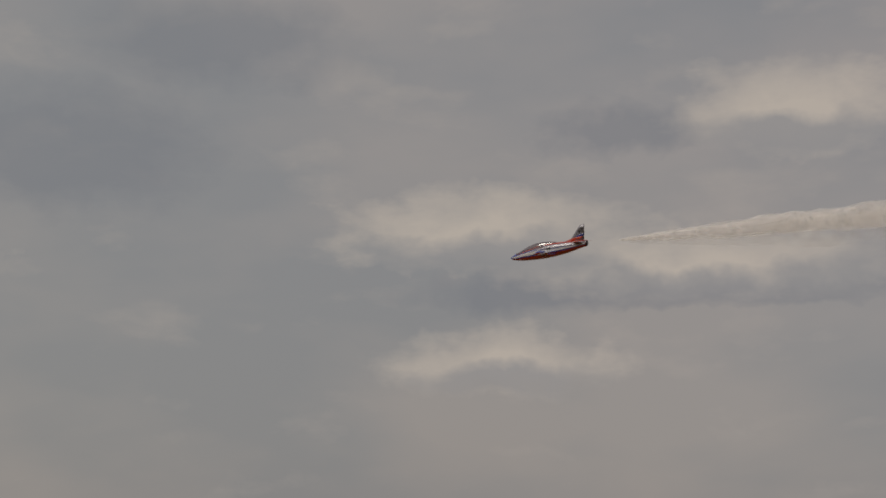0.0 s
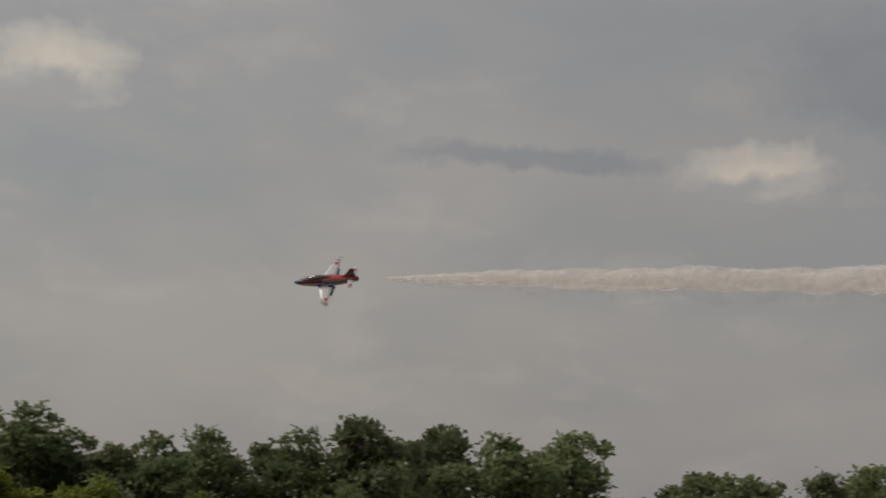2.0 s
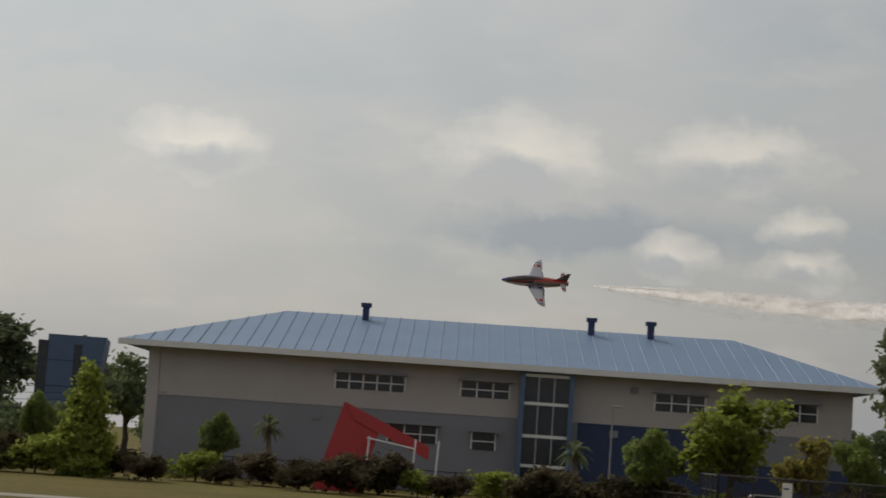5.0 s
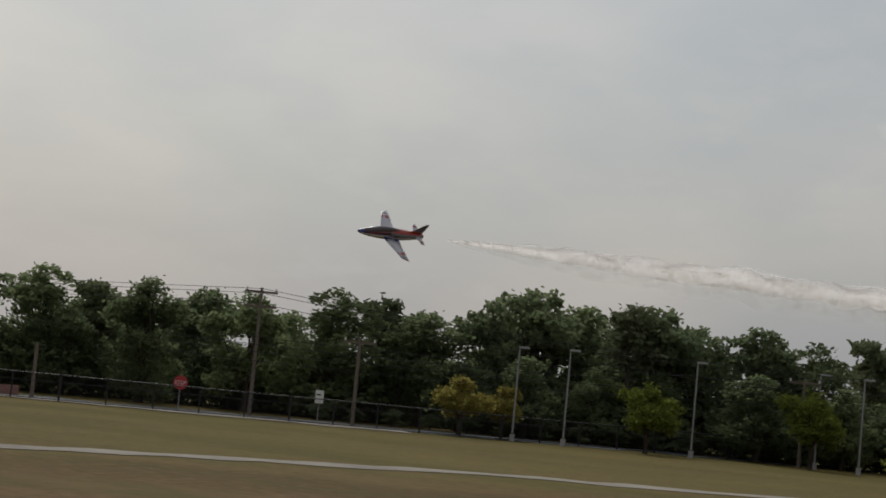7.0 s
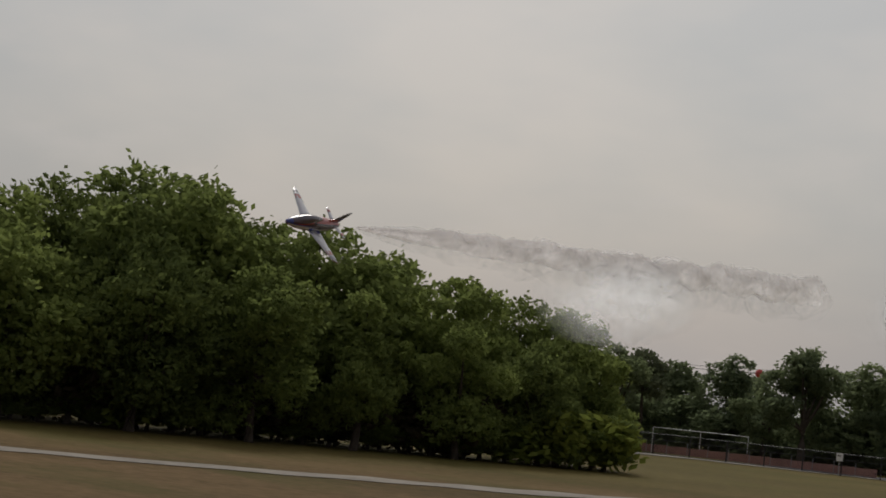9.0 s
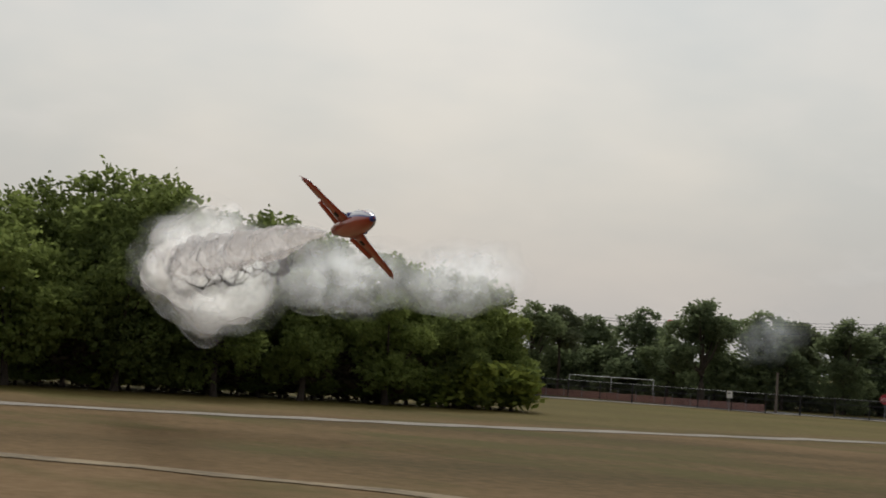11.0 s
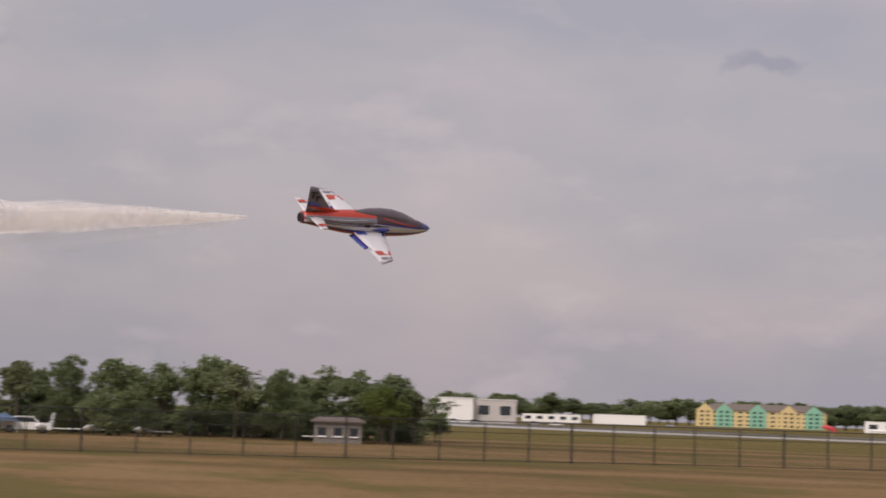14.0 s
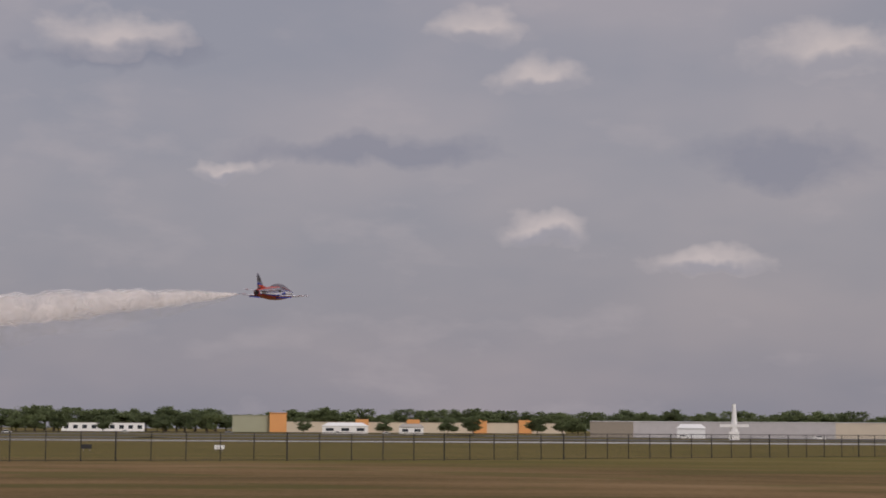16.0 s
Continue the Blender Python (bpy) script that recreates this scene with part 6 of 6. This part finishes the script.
    fin = surface("fin", fp, 0.04, 0.016, M["jet_silver"], M["jet_silver"], ob, "tall grey tail fin with a red root")
    surface("fin_root", [(-0.45, 0, 0.16), (-1.04, 0, 0.13), (-1.07, 0, 0.24), (-0.70, 0, 0.22)], 0.05, 0.047, M["jet_red"], M["jet_red"], fin)
    surface("fin_band", [(-0.76, 0, 0.235), (-1.07, 0, 0.235), (-1.085, 0, 0.30), (-0.95, 0, 0.29)], 0.046, 0.044, M["jet_blue"], M["jet_blue"], fin)
    for y in (-0.021, 0.021):
        part("number_bar", box((-1.09, -0.98, y - 0.003, y + 0.003, 0.45, 0.465), (-1.05, -1.03, y - 0.003, y + 0.003, 0.36, 0.45), (-1.00, -0.90, y - 0.003, y + 0.003, 0.385, 0.40), (-0.965, -0.945, y - 0.003, y + 0.003, 0.32, 0.385)), M["black"], fin)
    return ob


jet = jet_model()


# ---- smoke ----
def smoke_trail():
    """A stream of smoke: a lumpy core in a thin veil that sinks out of it, widening behind the jet."""
    bm = bmesh.new()
    sides = 18
    for shell, (k, sink) in enumerate(((1.35, -0.45), (0.9, 0.0))):
        x, last = 0.85, None
        while x < 36:
            r = (0.02 + 0.41 * (1 - math.exp(-(x - 0.8) / 4.5)) + 0.008 * max(0, x - 13)) * k
            mid = Vector((-x, 0.35 * r * noise.noise((x * 0.5, 3, 0)), 0.4 * r * noise.noise((x * 0.5, 9, 0)) + sink * r))
            ring = []
            for i in range(sides):
                a = i * math.tau / sides
                d = Vector((0, math.cos(a), math.sin(a)))
                lump = 1 + 0.42 * noise.noise(Vector((x / max(0.16, r * 1.8), d.y * 1.2 + shell, d.z * 1.2))) + 0.24 * noise.noise(Vector((x / max(0.08, r * 0.55), d.y * 2.4, d.z * 2.4 + shell)))
                ring.append(bm.verts.new(mid + d * r * lump))
            if last:
                for i in range(sides):
                    f = bm.faces.new((last[i], last[(i + 1) % sides], ring[(i + 1) % sides], ring[i]))
                    f.smooth, f.material_index = True, 1 if shell == 0 else 0
            last = ring
            x += max(0.04, r * 0.22)
    return tagged(new("smoke_trail", mesh("smoke_trail", bm, [M["smoke"], M["smoke_rim"]])), "white smoke streaming from the jet", "smoke", kind="stuff")


trail = smoke_trail()


def smoke_bank(seed, blobs, material, label, shells=(1.14, 0.97)):
    """A bank of smoke: the soft hull of billows (x, z, radius), a veil round a core."""
    bm = bmesh.new()
    for shell, k in enumerate(shells):
        made = bmesh.ops.create_icosphere(bm, subdivisions=5, radius=1.0)["verts"]
        for v in made:
            d = v.co.normalized()
            total = 0.0
            for x, z, r in blobs:
                c = Vector((x * 0.8, 0, z))
                along = d.dot(c)
                gap = r * r - (c.length_squared - along * along)
                if gap > 0:
                    total += max(0.0, along + math.sqrt(gap)) ** 6
            far = max(0.3, total ** (1 / 6))
            lump = 1 + 0.20 * noise.noise(d * 1.8 + Vector((seed, shell * 0.5, 0))) + 0.09 * noise.noise(d * 4.0 + Vector((seed, shell, 5)))
            v.co = d * far * k * lump * 0.92
        for f in {f for v in made for f in v.link_faces}:
            f.material_index = 1 if shell < len(shells) - 1 else 0
    for f in bm.faces:
        f.smooth = True
    return tagged(new("smoke_bank", mesh("smoke_bank", bm, [material, M["bank_rim"]])), label, "smoke", kind="stuff")


puffs = []
# dense smoke left before the thicket in the turn, then thin drifts before the trees
for k, (leave, (x, y, z), blobs) in enumerate([
        (9.9, (-58.3, 51.8, 4.9), [(0, 0, 1.8), (-1.0, 0.4, 1.4), (1.1, -0.2, 1.6), (0.4, 0.6, 1.4), (0.3, -0.8, 1.3)]),
        (9.5, (-55.6, 54.7, 4.9), [(0, 0, 1.3), (1.5, 0.0, 1.2), (-1.4, 0.2, 1.3)]),
        (9.1, (-53.0, 57.2, 5.0), [(0, 0, 1.2), (1.3, 0.3, 1.0), (-1.3, 0.0, 1.2)])]):
    ob = smoke_bank(50 + k, blobs, M["smoke_bank"] if k == 0 else M["bank_rim"], "dense white smoke hanging before the thicket")
    puffs.append((ob, leave, (x, y, z)))
for k, (leave, x, y, z, r) in enumerate([(9.1, -75.8, 115.3, 5.0, 1.5), (7.6, -60.5, 124.3, 4.8, 1.9), (7.0, -37.2, 132.9, 5.2, 2.1), (6.6, -30.0, 134.7, 5.4, 2.1), (6.3, -11.4, 137.5, 6.2, 2.3), (6.3, -3.0, 137.0, 6.4, 2.6),
                                        (6.3, 8.1, 135.8, 5.6, 2.6), (4.2, 36.5, 133.0, 6.4, 2.6), (4.2, 44.3, 130.7, 6.4, 1.9), (3.9, 54.0, 127.2, 7.4, 2.1), (2.7, 104.9, 89.7, 7.0, 1.9), (2.0, 117.1, 73.1, 5.2, 1.9), (1.5, 129.7, 47.2, 4.4, 1.9)]):
    ob = smoke_bank(80 + k, [(0, 0, r), (r * 0.9, 0.5, r * 0.8), (-r * 0.9, -0.5, r * 0.7), (r * 0.2, r * 0.7, r * 0.7)], M["smoke_thin"], "thin blue-grey smoke drifting before the trees", (1.25,))
    puffs.append((ob, leave + 0.5, (x, y, z)))


JET = [
    (0.0, 98.50, 19.42, 13.10, -14.0, 1.5, 69.9),
    (0.5, 97.22, 35.39, 12.80, -28.8, -2.5, 72.7),
    (1.0, 95.75, 50.32, 12.74, -48.8, -5.2, 86.2),
    (1.5, 89.70, 65.16, 12.56, -55.4, -3.3, 97.1),
    (2.0, 82.88, 75.96, 11.81, -58.1, 1.4, 110.3),
    (2.5, 71.65, 87.43, 10.36, -53.4, 0.2, 121.8),
    (2.7, 67.52, 92.06, 10.04, -48.0, -0.9, 131.9),
    (3.0, 60.41, 97.11, 9.70, -45.3, -1.3, 136.4),
    (3.5, 46.77, 105.87, 9.43, -51.7, -0.5, 149.9),
    (3.9, 34.68, 111.05, 9.20, -50.9, -1.3, 159.1),
    (4.2, 26.16, 113.22, 9.14, -51.8, -1.5, 165.3),
    (4.9, 5.90, 115.17, 8.78, -53.0, -0.6, -176.1),
    (5.6, -14.09, 112.24, 8.17, -53.8, 0.6, -157.5),
    (6.3, -32.26, 106.53, 7.58, -54.1, 2.0, -138.9),
    (6.5, -37.04, 104.69, 7.43, -54.0, 2.4, -133.8),
    (7.0, -46.79, 97.93, 7.20, -47.1, 1.5, -121.1),
    (7.5, -54.57, 89.73, 7.16, -48.3, 2.1, -110.9),
    (7.6, -55.39, 86.62, 7.07, -48.8, 2.3, -107.3),
    (8.0, -59.03, 76.61, 7.05, -54.0, 2.8, -97.4),
    (8.3, -58.17, 67.27, 6.79, -52.8, 3.7, -87.2),
    (8.7, -56.59, 58.21, 6.55, -54.5, 4.3, -77.5),
    (9.4, -53.98, 46.74, 5.87, -49.9, 3.1, -62.0),
    (10.1, -49.08, 41.02, 5.07, -45.8, 0.7, -46.8),
    (10.8, -38.04, 36.56, 4.67, -42.5, -2.6, -31.7),
    (11.0, -33.63, 35.04, 4.66, -42.9, -3.1, -29.5),
    (11.2, -29.15, 33.80, 4.59, -42.6, -1.5, -28.9),
    (11.5, -20.79, 31.29, 4.54, -40.8, -2.4, -30.2),
    (11.9, -10.28, 25.46, 4.34, -38.2, -2.5, -31.9),
    (12.0, -8.08, 24.90, 4.29, -37.1, -1.4, -32.7),
    (12.3, -1.55, 23.66, 4.23, -37.8, -0.8, -33.8),
    (12.5, 3.10, 22.43, 4.19, -37.4, -3.0, -35.9),
    (12.7, 7.75, 20.20, 4.25, -32.4, -2.5, -39.6),
    (12.8, 10.00, 18.88, 4.29, -30.1, -3.2, -41.2),
    (12.9, 12.11, 17.26, 4.33, -31.0, -3.9, -43.6),
    (13.0, 14.02, 15.45, 4.37, -34.5, -4.7, -46.7),
    (13.2, 17.26, 11.35, 4.49, -40.0, -6.5, -52.6),
    (13.3, 18.88, 9.33, 4.61, -42.7, -6.4, -55.9),
    (13.4, 20.31, 7.21, 4.73, -45.2, -6.9, -58.2),
    (13.5, 21.48, 5.02, 4.87, -46.0, -5.6, -61.0),
    (13.6, 22.49, 2.81, 4.95, -31.8, -7.0, -63.7),
    (13.8, 23.66, -1.66, 5.23, -3.7, -4.4, -67.9),
    (14.0, 24.88, -6.26, 5.55, 34.8, -2.5, -70.2),
    (14.2, 25.12, -10.63, 5.63, 53.6, -3.9, -73.5),
    (14.5, 24.49, -17.03, 5.51, 5.1, -5.0, -78.9),
    (15.0, 22.65, -26.74, 5.95, -44.1, -7.7, -96.1),
    (15.2, 21.57, -29.77, 5.86, 1.0, -6.3, -102.4),
    (15.4, 20.02, -32.57, 6.08, 26.1, -1.7, -95.2),
    (15.5, 19.87, -35.03, 6.29, 44.7, -1.4, -95.2),
    (15.8, 17.95, -40.01, 6.32, 37.3, -7.6, -93.4),
    (16.0, 16.41, -43.39, 6.34, 2.5, -5.2, -93.6),
]

# where the smoke leaves the jet, and the way it streams back
SMOKE = [
    (0.0, 98.10, 18.34, 13.16, 0, 1.3, 84.7),
    (0.5, 96.88, 34.29, 12.78, 0, -3.8, 85.9),
    (1.0, 95.67, 49.18, 12.67, 0, -5.2, 91.7),
    (1.5, 89.84, 64.02, 12.52, 0, -4.4, 103.5),
    (2.0, 83.28, 74.88, 11.87, 0, -0.2, 115.5),
    (2.5, 72.26, 86.45, 10.39, 0, 0.6, 127.6),
    (2.7, 68.29, 91.20, 10.05, 0, 0.1, 133.0),
    (3.0, 61.24, 96.32, 9.70, 0, -0.8, 137.2),
    (3.5, 47.76, 105.29, 9.45, 0, -1.7, 147.9),
    (3.9, 35.75, 110.64, 9.20, 0, -2.2, 155.3),
    (4.2, 27.27, 112.93, 9.14, 0, -2.4, 162.3),
    (4.9, 7.05, 115.25, 8.80, 0, -1.9, 178.3),
    (5.6, -13.03, 112.68, 8.21, 0, -1.0, -166.0),
    (6.3, -31.39, 107.29, 7.65, 0, -0.4, -153.1),
    (6.5, -36.24, 105.52, 7.51, 0, -0.2, -150.5),
    (7.0, -46.20, 98.91, 7.26, 0, -0.9, -138.1),
    (7.5, -54.16, 90.80, 7.23, 0, -1.1, -126.6),
    (7.6, -55.05, 87.72, 7.15, 0, -1.0, -120.8),
    (8.0, -58.88, 77.75, 7.14, 0, 1.4, -107.8),
    (8.3, -58.23, 68.42, 6.89, 0, 2.0, -93.8),
    (8.7, -56.84, 59.33, 6.67, 0, 2.6, -80.5),
    (9.4, -54.52, 47.75, 5.96, 0, 3.3, -71.1),
    (10.1, -49.87, 41.86, 5.11, 0, 0.1, -49.6),
    (10.8, -39.02, 37.16, 4.65, 0, 1.1, -37.3),
    (11.0, -34.63, 35.61, 4.63, 0, 1.0, -34.5),
    (11.2, -30.16, 34.36, 4.59, 0, 0.9, -31.9),
    (11.5, -21.78, 31.87, 4.52, 0, -0.7, -22.3),
    (11.9, -11.26, 26.07, 4.32, 0, -0.6, -27.1),
    (12.0, -9.05, 25.52, 4.29, 0, -0.1, -27.4),
    (12.3, -2.51, 24.30, 4.24, 0, 0.2, -25.7),
    (12.5, 2.17, 23.10, 4.16, 0, -0.8, -23.7),
    (12.7, 6.86, 20.93, 4.23, 0, -0.9, -25.7),
    (12.8, 9.14, 19.64, 4.26, 0, -1.3, -28.1),
    (12.9, 11.28, 18.05, 4.28, 0, -1.7, -31.4),
    (13.0, 13.23, 16.28, 4.31, 0, -2.2, -35.3),
    (13.2, 16.57, 12.26, 4.39, 0, -3.2, -43.8),
    (13.3, 18.24, 10.28, 4.51, 0, -3.3, -47.3),
    (13.4, 19.71, 8.18, 4.62, 0, -3.7, -50.8),
    (13.6, 21.98, 3.83, 4.84, 0, -6.6, -58.0),
    (13.8, 23.23, -0.60, 5.17, 0, -5.9, -64.3),
    (14.0, 24.49, -5.18, 5.53, 0, -5.5, -69.5),
    (14.2, 24.79, -9.53, 5.58, 0, -5.8, -75.4),
    (14.5, 24.27, -15.91, 5.44, 0, -5.2, -83.7),
    (15.0, 22.77, -25.61, 5.83, 0, -6.5, -98.0),
    (15.2, 21.82, -28.65, 5.76, 0, -6.6, -102.7),
    (15.4, 20.12, -31.43, 6.08, 0, -4.9, -102.7),
    (15.5, 19.97, -33.89, 6.29, 0, -5.1, -101.7),
    (15.8, 18.02, -38.87, 6.20, 0, -7.3, -103.1),
    (16.0, 16.48, -42.25, 6.27, 0, -6.2, -103.3),
]


def motions():
    walk(jet, [(t, pose(*r)) for t, *r in JET])
    walk(trail, [(t, pose(*r)) for t, *r in SMOKE])
    # a puff rides in the stream until it is left behind at its place, then drifts
    for ob, leave, (x, y, z) in puffs:
        rows = [(t, pose(*(pose(*r) @ Vector((-52, 0, 0))), 0, 0, -math.degrees(math.atan2(x, y)))) for t, *r in SMOKE if t < leave]
        away = Vector((x, y, z)) + Vector((0.5, 0.2, 0.15)) * (16 - leave)
        turn = -math.degrees(math.atan2(x, y))
        walk(ob, rows + [(leave, pose(x, y, z, 0, 0, turn)), (16.0, pose(*away, 0, 0, turn))])


motions()
